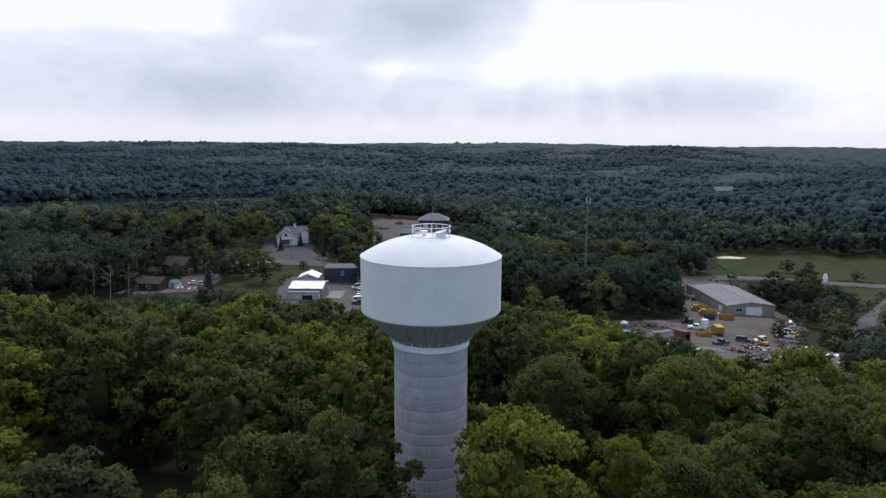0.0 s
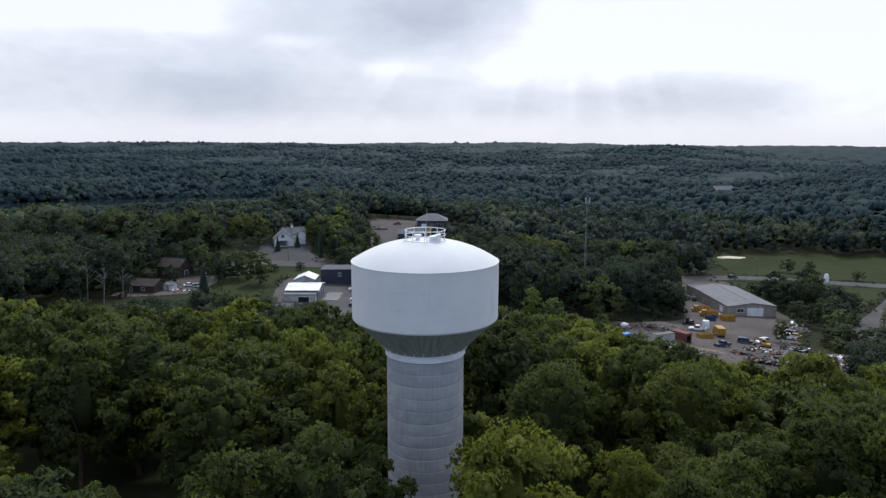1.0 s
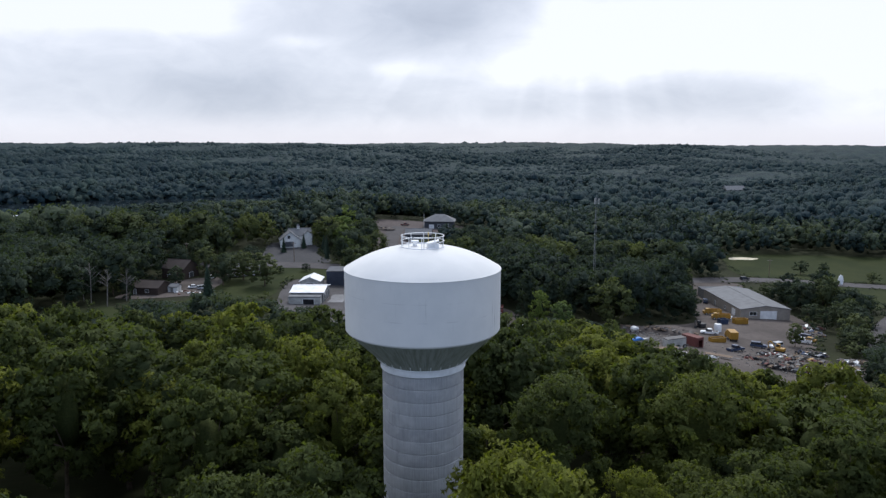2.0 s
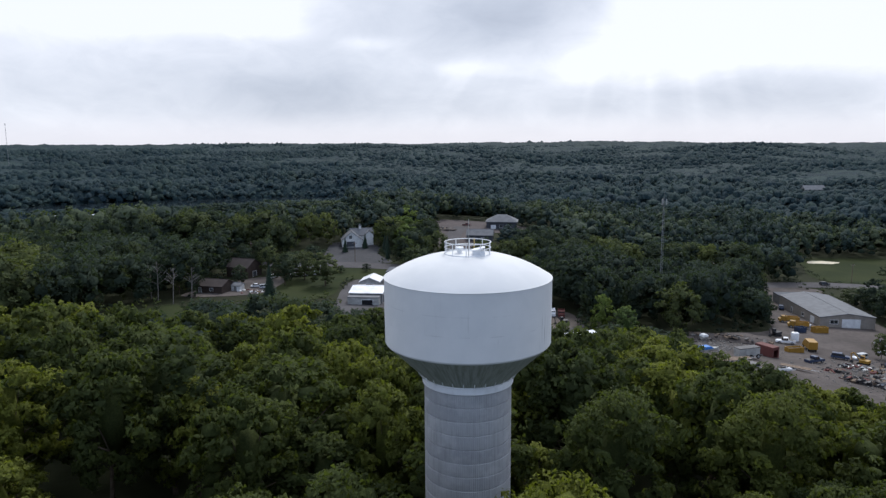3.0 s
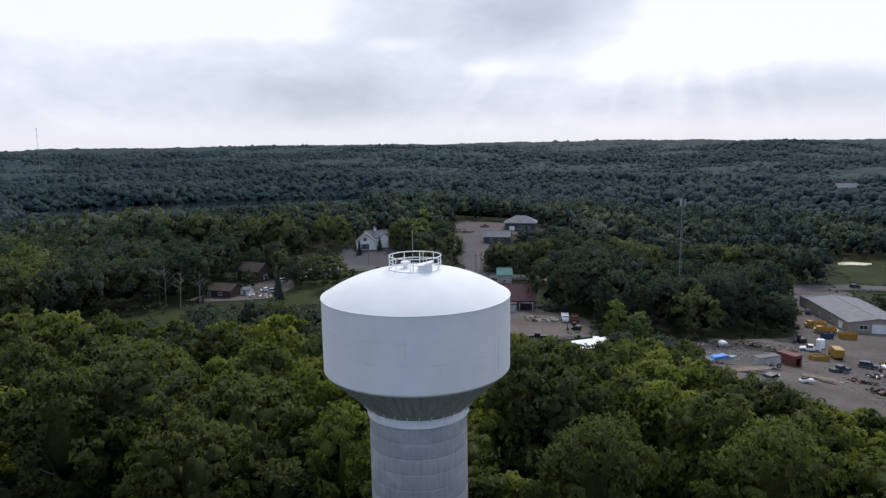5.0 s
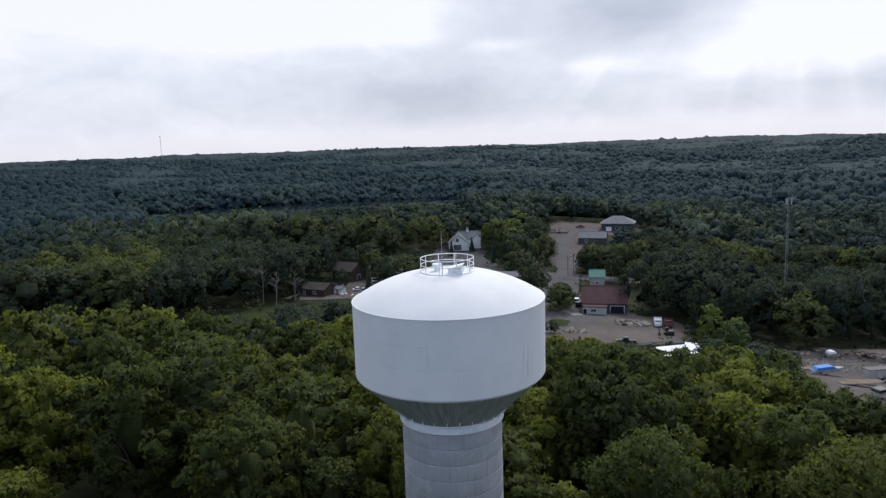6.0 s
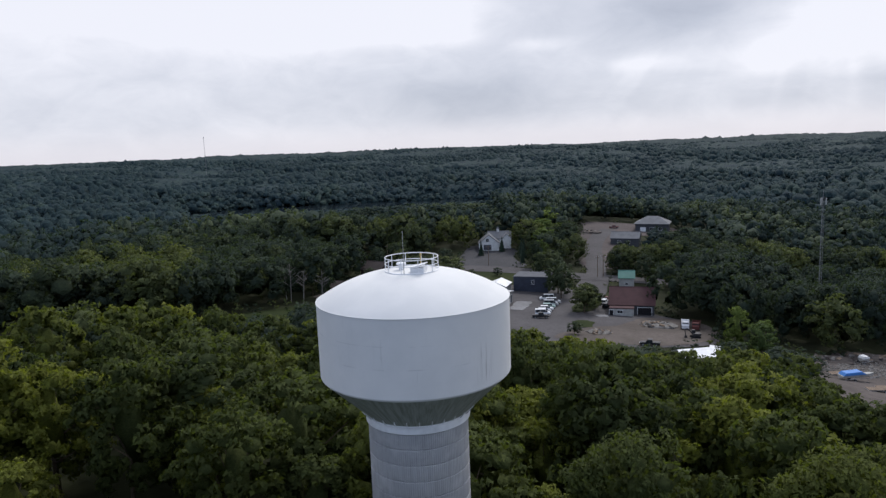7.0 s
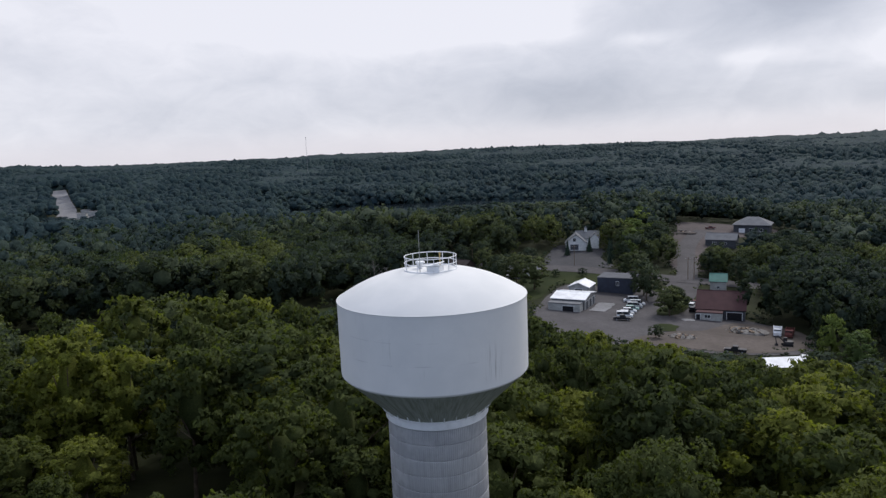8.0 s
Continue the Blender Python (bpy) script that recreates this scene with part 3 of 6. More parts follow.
road_strip("distant_highway", *ROADS[3], M["pale_road"], 0.6, "pale highway cutting through the distant forest")


# ---- the water tower ----
RIM, BASE_Z = 32.0, at(0, 0)


def water_tower():
    t = thing("water_tower", pose(0, 0, 0), "white steel water tank on a pale ribbed concrete column", "water tower")
    # roof: a shallow dome that turns down at the rim
    prof = [(7.0, RIM - 0.02)]
    for k in range(1, 25):
        u = k / 24
        r = 7.0 * (1 - u)
        prof.append((r, RIM + 2.0 * (1 - (r / 7.0) ** 2.3)))
    part("dome_roof", lathe(prof, 128), M["tank"], t, "smooth white domed steel roof", True)
    part("rim_bead", ring_bar(7.0, RIM - 0.02, 0.035, 128, 6), M["tank"], t, "", True)
    # side plates: two courses with a welded seam
    wall = part("tank_wall", lathe([(6.995, RIM - 0.03), (6.995, 28.62)], 128), M["tank"], t, "white side plates with faint rain streaks", True)
    part("lower_course", lathe([(6.985, 28.60), (6.985, 26.62)], 128), M["tank"], t, "", True)
    part("weld_seam", ring_bar(6.985, 28.61, 0.012, 128, 6), M["tank"], wall, "", True)
    part("knuckle", lathe([(6.985, 26.64), (6.96, 26.56), (6.86, 26.45)], 128), M["tank"], t, "", True)
    part("cone", lathe([(6.86, 26.45), (5.2, 24.86), (3.78, 23.50)], 128), M["cone"], t, "funnel underside streaked with green-grey algae", True)
    part("ring_band", lathe([(3.70, 23.60), (3.88, 23.56), (3.88, 22.97), (3.84, 22.92), (3.70, 22.92)], 96), M["white"], t, "white steel ring between tank and column", True)
    lip = part("ring_lip", ring_bar(3.93, 23.52, 0.05, 96), M["white"], t, "rounded white lip of the steel ring", True)
    for k in range(30):
        a = 2 * math.pi * k / 30
        ca, sa = math.cos(a), math.sin(a)
        bend = [(3.92, 23.52), (4.10, 23.66), (4.24, 23.84), (4.31, 24.02)]
        part("bracket", rods(*[((r0 * ca, r0 * sa, z0), (r1 * ca, r1 * sa, z1), 0.035) for (r0, z0), (r1, z1) in zip(bend, bend[1:])], n=5), M["white"], lip)
    # column: poured rings with a groove between
    lift, z, n = 1.19, 22.92, 0
    bm = lathe([(3.64, -lift), (3.705, -lift + 0.05), (3.72, -lift + 0.12), (3.72, -0.06), (3.70, -0.02), (3.64, 0.0)], 96)
    seg = bpy.data.meshes.new("concrete_ring")
    bm.to_mesh(seg)
    bm.free()
    seg.materials.append(M["concrete"])
    seg.shade_smooth()
    seg.set_sharp_from_angle(angle=radians(20))
    while z > BASE_Z - 1.0:
        ob = new("concrete_ring", seg)
        ob.parent = t
        ob.location = (0, 0, z)
        z -= lift
        n += 1
    # roof platform: curb, guard rail, hatch, vent, whip aerial
    top = RIM + 2.0 * (1 - (1.95 / 7) ** 2.3)
    curb = part("curb", lathe([(1.98, top - 0.12), (1.98, top + 0.06), (1.88, top + 0.09), (1.88, top - 0.05)], 72), M["white"], t, "", True)
    rail = part("guard_rail", ring_bar(1.92, top + 0.98, 0.035), M["white"], t, "round white steel guard rail", True)
    part("mid_rail", ring_bar(1.92, top + 0.52, 0.03), M["white"], rail, "", True)
    for k in range(10):
        a = 2 * math.pi * (k + 0.35) / 10
        part("post", rods(((1.92 * math.cos(a), 1.92 * math.sin(a), top - 0.05), (1.92 * math.cos(a), 1.92 * math.sin(a), top + 0.98), 0.032)), M["white"], rail)
    hatch = part("roof_hatch", boxes((0.35, 1.35, -1.55, -0.65, top, top + 0.42), bevel=0.04), M["white"], t, "white sheet-metal hatch box")
    lid = bmesh.new()
    box(lid, -0.55, 0.55, -0.5, 0.5, 0, 0.07, 0.02)
    bmesh.ops.transform(lid, matrix=pose(0.85, -1.1, top + 0.52, 0, -14, 0), verts=lid.verts)
    part("lid", lid, M["white"], hatch)
    vent = part("roof_vent", lathe([(0.0, top + 0.55), (0.34, top + 0.5), (0.36, top + 0.38), (0.2, top + 0.36), (0.2, top + 0.02)], 24), M["white"], t, "low white mushroom vent", True)
    vent.location = (-0.7, -0.3, 0.08)
    whip = part("whip_aerial", rods(((0.02, -1.93, top - 0.1), (0.02, -1.93, top + 1.4), 0.03), ((0.02, -1.93, top + 1.4), (0.02, -1.93, top + 3.1), 0.018)), M["pale_wall"], t, "thin upright whip aerial on the rail")
    lamp = part("warning_lamp", lathe([(0.04, top), (0.04, top + 0.85), (0.07, top + 0.87), (0.07, top + 1.05), (0.0, top + 1.1)], 16), M["amber"], t, "small amber beacon on a stem", True)
    lamp.location = (0.55, 0.5, 0.1)
    return t


water_tower()


# ---- buildings ----
def slab(bm, a, b, c, d, thick):
    """A flat plate with the four corners on its upper side."""
    q = [Vector(p) for p in (a, b, c, d)]
    no = (q[1] - q[0]).cross(q[3] - q[0]).normalized()
    if no.z < 0:
        no = -no
    top = [bm.verts.new(p) for p in q]
    bot = [bm.verts.new(p - no * thick) for p in q]
    bm.faces.new(top)
    bm.faces.new(bot[::-1])
    for i in range(4):
        bm.faces.new((top[i], bot[i], bot[(i + 1) % 4], top[(i + 1) % 4]))
    return bm


def opening(house, w, d, face, u, z, ow, oh, kind):
    """A framed window or a panelled door on one face of a house."""
    turn = {"front": pose(0, -d / 2, 0), "back": pose(0, d / 2, 0, 0, 0, 180), "left": pose(-w / 2, 0, 0, 0, 0, -90), "right": pose(w / 2, 0, 0, 0, 0, 90)}[face]
    place = turn @ pose(u, 0, z)
    if kind == "window":
        fr = boxes((-ow / 2 - 0.1, ow / 2 + 0.1, -0.09, 0.06, -0.1, 0), (-ow / 2 - 0.1, ow / 2 + 0.1, -0.07, 0.06, oh, oh + 0.1),
                   (-ow / 2 - 0.1, -ow / 2, -0.07, 0.06, 0, oh), (ow / 2, ow / 2 + 0.1, -0.07, 0.06, 0, oh), (-0.03, 0.03, -0.05, 0.06, 0, oh))
        win = part("window", fr, M["white"], house, "white framed window")
        win.matrix_basis = place
        part("pane", boxes((-ow / 2, ow / 2, -0.025, 0.05, 0, oh)), M["glass"], win)
    else:
        # an open doorway is a solid black panel, its inner shade as colour
        mat = {"white_door": M["white"], "dark_door": M["slate_wall"], "doorway_shade": M["black"], "grey_door": M["grey_wall"]}[kind]
        n = max(1, round(oh / 0.6))
        bm = boxes(*[(-ow / 2, ow / 2, -0.05, 0.05, i * oh / n + 0.015, (i + 1) * oh / n - 0.015) for i in range(n)], bevel=0.0)
        box(bm, -ow / 2, ow / 2, -0.03, 0.05, 0, oh)
        door = part("door", bm, mat, house, {"white_door": "white panelled overhead door", "dark_door": "dark panelled overhead door", "doorway_shade": "black panel for the shade inside an open doorway", "grey_door": "grey door"}[kind])
        door.matrix_basis = place
        part("door_frame", boxes((-ow / 2 - 0.14, -ow / 2, -0.08, 0.05, 0, oh), (ow / 2, ow / 2 + 0.14, -0.08, 0.05, 0, oh), (-ow / 2 - 0.14, ow / 2 + 0.14, -0.08, 0.05, oh, oh + 0.14)), M["white"], door)


def building(name, label, category, x, y, yaw, w, d, h, rise, wall, roof, openings=(), ridge="x", eave=0.45, hip=0.0, sink=2.0, parent=None, off=(0, 0, 0)):
    """A house: walls with their gables, a roof of thick plates, doors and windows. The front looks to -y."""
    if parent is None:
        house = thing(name, pose(x, y, at(x, y) + 0.1, 0, 0, yaw), label, category)
        home = house
    else:
        house, home = parent, parent
    ox, oy, oz = off
    bm = bmesh.new()
    base = [(-w / 2, -d / 2), (w / 2, -d / 2), (w / 2, d / 2), (-w / 2, d / 2)]
    lo = [bm.verts.new((ox + a, oy + b, oz - sink)) for a, b in base]
    hi = [bm.verts.new((ox + a, oy + b, oz + h)) for a, b in base]
    bm.faces.new(lo[::-1])
    if rise > 0 and not hip:
        if ridge == "x":
            r0, r1 = bm.verts.new((ox - w / 2, oy, oz + h + rise)), bm.verts.new((ox + w / 2, oy, oz + h + rise))
            bm.faces.new((lo[0], lo[1], hi[1], hi[0])), bm.faces.new((lo[2], lo[3], hi[3], hi[2]))
            bm.faces.new((lo[1], lo[2], hi[2], r1, hi[1])), bm.faces.new((lo[3], lo[0], hi[0], r0, hi[3]))
            bm.faces.new((hi[0], hi[1], r1, r0)), bm.faces.new((hi[2], hi[3], r0, r1))
        else:
            r0, r1 = bm.verts.new((ox, oy - d / 2, oz + h + rise)), bm.verts.new((ox, oy + d / 2, oz + h + rise))
            bm.faces.new((lo[0], lo[1], hi[1], r0, hi[0])), bm.faces.new((lo[2], lo[3], hi[3], r1, hi[2]))
            bm.faces.new((lo[1], lo[2], hi[2], hi[1])), bm.faces.new((lo[3], lo[0], hi[0], hi[3]))
            bm.faces.new((hi[0], r0, r1, hi[3])), bm.faces.new((hi[1], hi[2], r1, r0))
    else:
        for i in range(4):
            bm.faces.new((lo[i], lo[(i + 1) % 4], hi[(i + 1) % 4], hi[i]))
        bm.faces.new(hi)
    part("wall", bm, M[wall], home)
    T = 0.22
    roofs = bmesh.new()
    cap = None
    if rise > 0 and hip:
        e = eave
        zt, z0 = oz + h + rise + T, oz + h + T - rise * e / (min(w, d) / 2)
        c = [Vector((ox - w / 2 - e, oy - d / 2 - e, z0)), Vector((ox + w / 2 + e, oy - d / 2 - e, z0)), Vector((ox + w / 2 + e, oy + d / 2 + e, z0)), Vector((ox - w / 2 - e, oy + d / 2 + e, z0))]
        r0, r1 = Vector((ox - w / 2 + hip, oy, zt)), Vector((ox + w / 2 - hip, oy, zt))
        vb = [roofs.verts.new(p) for p in c]
        vu = [roofs.verts.new(p - Vector((0, 0, T))) for p in c]
        va, vr = roofs.verts.new(r0), roofs.verts.new(r1)
        roofs.faces.new((vb[0], vb[1], vr, va)), roofs.faces.new((vb[2], vb[3], va, vr))
        roofs.faces.new((vb[1], vb[2], vr)), roofs.faces.new((vb[3], vb[0], va)), roofs.faces.new(vu[::-1])
        for i in range(4):
            roofs.faces.new((vu[i], vu[(i + 1) % 4], vb[(i + 1) % 4], vb[i]))
    elif rise > 0:
        e = eave
        if ridge == "x":
            k = rise / (d / 2)
            A, B = ox - w / 2 - e, ox + w / 2 + e
            zt, z0 = oz + h + rise + T, oz + h + T - k * e
            slab(roofs, (A, oy - d / 2 - e, z0), (B, oy - d / 2 - e, z0), (B, oy, zt), (A, oy, zt), T - 0.02)
            slab(roofs, (A, oy, zt), (B, oy, zt), (B, oy + d / 2 + e, z0), (A, oy + d / 2 + e, z0), T - 0.02)
            cap = rods(((A, oy, zt), (B, oy, zt), 0.12), n=6)
        else:
            k = rise / (w / 2)
            A, B = oy - d / 2 - e, oy + d / 2 + e
            zt, z0 = oz + h + rise + T, oz + h + T - k * e
            slab(roofs, (ox - w / 2 - e, A, z0), (ox, A, zt), (ox, B, zt), (ox - w / 2 - e, B, z0), T - 0.02)
            slab(roofs, (ox, A, zt), (ox + w / 2 + e, A, z0), (ox + w / 2 + e, B, z0), (ox, B, zt), T - 0.02)
            cap = rods(((ox, A, zt), (ox, B, zt), 0.12), n=6)
    else:
        box(roofs, ox - w / 2 - 0.12, ox + w / 2 + 0.12, oy - d / 2 - 0.12, oy + d / 2 + 0.12, oz + h + 0.003, oz + h + 0.28)
    rf = part("roof", roofs, M[roof], home, roof.replace("_", " "))
    if cap:
        part("ridge_cap", cap, M[roof], rf)
    for face, u, z, ow, oh, kind in openings:
        opening(home, w, d, face, u, z, ow, oh, kind) if parent is None else None
    return house


# the work yard's long shed
shed = building("long_shed", "long tan steel workshop with a low silver roof", "workshop", 139.5, 200.9, -4.3, 18.7, 36.5, 4.4, 1.3, "tan_wall", "silver_roof",
                [("front", 1.2, 0.1, 6.0, 3.6, "white_door"), ("front", -4.6, 2.2, 2.6, 1.3, "window"), ("left", 12, 0.1, 3.0, 3.2, "white_door"),
                 ("left", 4, 1.4, 1.6, 1.2, "window"), ("left", -6, 0.1, 1.2, 2.2, "grey_door")], ridge="y", eave=0.3)
building("flat_shed", "low grey flat-roofed lean-to behind the workshop", "shed", 142, 224.5, -4.3, 18, 9, 4.0, 0, "grey_wall", "dark_roof", sink=2)
# round the parking area
building("red_roofed_workshop", "dark boarded workshop under a dull red roof", "workshop", 17.8, 204, -2, 15, 14.5, 3.6, 4.7, "slate_wall", "red_roof",
         [("front", -4.6, 0.9, 2.0, 1.3, "window"), ("front", -6.2, 0.0, 1.6, 2.2, "doorway_shade"), ("front", 4.3, 0.0, 4.6, 2.7, "doorway_shade"), ("left", 1, 0.0, 2.4, 2.4, "doorway_shade")])
building("front_lean_to", "pale boarded lean-to with a dark opening", "lean-to", 14.2, 195, -2, 8, 3.6, 2.5, 0, "pale_wall", "red_roof", [("front", -0.5, 0.9, 1.8, 1.0, "window"), ("front", -3.4, 0.0, 1.3, 2.0, "doorway_shade")])
building("green_roofed_shed", "small pale shed with a green metal roof", "shed", 16, 249, 0, 6, 7, 4.2, 2.4, "pale_wall", "green_roof", [("front", 0, 1.2, 1.0, 1.0, "window")])
building("navy_building", "dark navy flat-roofed building with a white window", "building", -21, 233, -4, 14, 11, 6.0, 0, "navy", "dark_roof",
         [("front", 0.9, 3.2, 1.0, 1.6, "window"), ("right", -2, 2.6, 1.0, 2.0, "window"), ("right", 1.5, 2.6, 1.0, 2.0, "window"), ("right", 3.8, 0.0, 1.1, 2.2, "grey_door")])
building("white_roofed_garage", "grey garage with a bright white metal roof", "garage", -32, 200, -5, 12, 14, 3.8, 1.2, "grey_wall", "white_roof",
         [("right", -4, 0.0, 3.0, 2.8, "dark_door"), ("right", 0.5, 0.0, 3.0, 2.8, "dark_door"), ("right", 4.6, 0.0, 2.6, 2.8, "dark_door"), ("front", 0, 1.4, 1.2, 1.0, "window")])
building("front_shed", "low pale shed with a dark doorway", "shed", -33, 190.8, -5, 11.5, 3.6, 2.6, 0, "pale_wall", "silver_roof", [("front", 1.5, 0.0, 4.0, 1.9, "doorway_shade")])
building("small_white_cabin", "small cabin with a white gable roof", "cabin", -34, 225, -5, 8, 9, 3.0, 1.6, "pale_wall", "white_roof", [("front", 0, 0.3, 3.0, 1.9, "doorway_shade")], ridge="y")
# the white house with its cross wing and cupola
house = building("white_house", "white boarded house with grey roofs and a cupola", "house", -55, 316, 12, 10.5, 10, 3.7, 4.2, "white_wall", "grey_roof",
                 [("front", -0.8, 0.0, 4.2, 2.8, "dark_door"), ("front", -0.8, 4.3, 1.4, 1.7, "window"), ("right", 2.0, 1.0, 1.2, 1.5, "window")], ridge="y", eave=0.5)
building("", "", "", 0, 0, 0, 12, 8, 5.0, 3.2, "white_wall", "grey_roof", ridge="x", eave=0.5, parent=house, off=(6.0, 7.5, 0))
building("", "", "", 0, 0, 0, 4.6, 6, 5.2, 2.4, "white_wall", "grey_roof", ridge="y", eave=0.35, parent=house, off=(9.6, 3.4, 0))
cup = part("cupola", boxes((4.6, 5.9, 6.9, 8.2, 7.9, 9.7)), M["white_wall"], house, "small white louvred cupola")
cone_bm = bmesh.new()
bmesh.ops.create_cone(cone_bm, cap_ends=True, segments=4, radius1=1.25, radius2=0.05, depth=1.1, matrix=pose(5.25, 7.55, 10.22, 0, 0, 45))
part("cupola_roof", cone_bm, M["grey_roof"], cup)
# the hip-roofed pavilion up the road, and the roof before it
building("pavilion", "dark clad building under a broad grey hipped roof", "building", 32, 394, -8, 19, 14, 5.2, 3.6, "slate_wall", "grey_roof",
         [("front", -5, 0.3, 3.0, 2.4, "white_door"), ("front", 0, 1.2, 2.0, 1.6, "window"), ("front", 5, 1.2, 2.0, 1.6, "window")], hip=6.5, eave=0.9)
building("grey_roofed_house", "house with a grey shingle roof among trees", "house", 16, 348, -8, 15, 10, 3.6, 2.8, "slate_wall", "grey_roof", [("front", -3, 1.0, 1.6, 1.4, "window"), ("front", 2, 1.0, 1.6, 1.4, "window")])
# the brown houses beside the lawn
building("low_brown_house", "low dark brown house with a brown shingle roof", "house", -94, 211, -14, 11, 9, 2.8, 1.9, "brown_wall", "brown_roof", [("front", -4, 0.1, 1.0, 2.0, "grey_door"), ("front", 1, 1.0, 1.4, 1.1, "window")])
building("tall_brown_house", "dark brown house with a gabled shingle roof", "house", -92, 243, -22, 11, 10, 4.4, 3.0, "brown_wall", "brown_roof", [("front", -2, 1.0, 1.2, 1.2, "window"), ("right", 0, 0.1, 2.4, 2.2, "dark_door")])
building("long_brown_house", "long brown house with a pale grey roof", "house", -64, 250, 4, 14, 8, 2.8, 1.8, "brown_wall", "grey_roof", [("front", -3, 0.9, 1.6, 1.2, "window"), ("front", 2, 0.1, 1.0, 2.0, "white_door"), ("front", 5, 0.9, 1.4, 1.2, "window")])
building("garden_shed", "small white garden shed by the brown house", "shed", -86, 213, -14, 4.2, 3.2, 2.2, 0.7, "white_wall", "silver_roof", [("front", 0, 0.0, 1.2, 1.8, "grey_door")])
building("hill_house", "distant grey-roofed house in the forest", "house", 420, 760, 0, 24, 14, 12, 4.5, "grey_wall", "grey_roof")
for fx, fy in ((-300, 640), (-322, 622), (-352, 554), (-338, 560), (-366, 546), (-326, 570), (-345, 566), (-359, 562)):
    building("boathouse", "pale boathouse by the pond shore", "boathouse", fx, fy, 20, 6.5, 5, 3.4, 1.6, "pale_wall", "white_roof" if fy < 600 else "silver_roof", sink=3)


# ---- masts, poles ----
def lattice_mast(x, y, z0, z1, half, label, thick=0.07):
    t = thing("radio_mast", pose(x, y, z0), label, "mast")
    h = z1 - z0
    corners = [(half, -half * 0.58), (-half, -half * 0.58), (0, half * 1.15)]
    n = int(h / (half * 3.2))
    for cx, cy in corners:
        part("leg", rods(((cx, cy, -0.5), (cx * 0.55, cy * 0.55, h), thick), n=6), M["mast_grey"], t)
    for i in range(n):
        f0, f1 = 1 - 0.45 * i / n, 1 - 0.45 * (i + 1) / n
        bm = bmesh.new()
        for a in range(3):
            p, q = corners[a], corners[(a + 1) % 3]
            rod(bm, (p[0] * f0, p[1] * f0, h * i / n), (q[0] * f1, q[1] * f1, h * (i + 1) / n), thick * 0.55, 4)
            rod(bm, (p[0] * f0, p[1] * f0, h * i / n), (q[0] * f0, q[1] * f0, h * i / n), thick * 0.55, 4)
        part("brace", bm, M["mast_grey"], t)
    for k in range(3):
        a = radians(90 + 120 * k)
        part("antenna_panel", boxes((math.cos(a) * 0.9 - 0.18, math.cos(a) * 0.9 + 0.18, math.sin(a) * 0.9 - 0.12, math.sin(a) * 0.9 + 0.12, h - 2.6, h - 0.4)), M["pale_wall"], t, "white panel aerial")
    part("lightning_rod", rods(((0, 0, h - 0.5), (0, 0, h + 2.0), 0.04)), M["mast_grey"], t)
    return t


lattice_mast(76, 196, at(76, 196), 22.4, 0.5, "slim galvanised lattice radio mast with panel aerials", 0.04)
lattice_mast(-767, 1154, at(-767, 1154), 77, 0.7, "distant thin radio mast on the skyline", 0.09)


def utility_pole(x, y, yaw, h=10.0):
    t = thing("utility_pole", pose(x, y, at(x, y), 0, 0, yaw), "weathered timber utility pole with a crossarm", "utility pole", "utility poles by the road")
    part("pole", rods(((0, 0, -0.8), (0, 0, h), 0.16)), M["wood"], t)
    part("crossarm", boxes((-1.2, 1.2, -0.2, -0.08, h - 0.9, h - 0.75)), M["wood"], t)
    for k in (-1.05, -0.4, 0.4, 1.05):
        part("insulator", rods(((k, -0.14, h - 0.76), (k, -0.14, h - 0.52), 0.05), n=6), M["white"], t)


for px, py, yw in ((3.6, 264.5, 0), (6.0, 266, 0), (-48, 278, 5), (122, 268, 0), (-97, 272, 0), (196, 282, 0)):
    utility_pole(px, py, yw)
lamp = thing("street_lamp", pose(-12, 300, at(-12, 300)), "white globe street lamp beside the road", "street lamp")
part("pole", rods(((0, 0, -0.5), (0, 0, 5.2), 0.08)), M["steel_dark"], lamp)
ball = bmesh.new()
bmesh.ops.create_icosphere(ball, subdivisions=2, radius=0.55, matrix=pose(0, 0, 5.6))
part("globe", ball, M["white"], lamp, "", True)


# ---- vehicles ----
def extruded(profile, half):
    """A solid from a side outline (along x, up z), as wide as 2 * half, pinched at the top."""
    bm = bmesh.new()
    zs = [p[1] for p in profile]
    z0, z1 = min(zs), max(zs)
    sides = []
    for s in (-1, 1):
        sides.append([bm.verts.new((px, s * half * (1 - 0.10 * (pz - z0) / (z1 - z0)), pz)) for px, pz in profile])
    bm.faces.new(sides[0])
    bm.faces.new(sides[1][::-1])
    n = len(profile)
    for i in range(n):
        bm.faces.new((sides[0][i], sides[1][i], sides[1][(i + 1) % n], sides[0][(i + 1) % n]))
    bmesh.ops.recalc_face_normals(bm, faces=bm.faces)
    bmesh.ops.bevel(bm, geom=bm.edges[:], offset=0.06, segments=2, affect="EDGES")
    return bm


def wheel_set(t, xs, half, r, mat="tyre"):
    for wx in xs:
        for s in (-1, 1):
            w = part("wheel", rods(((wx, s * (half - 0.24), r), (wx, s * (half + 0.02), r), r), n=18), M[mat], t)
            part("rim", rods(((wx, s * (half + 0.0), r), (wx, s * (half + 0.03), r), r * 0.58), n=12), M["galv"], w)


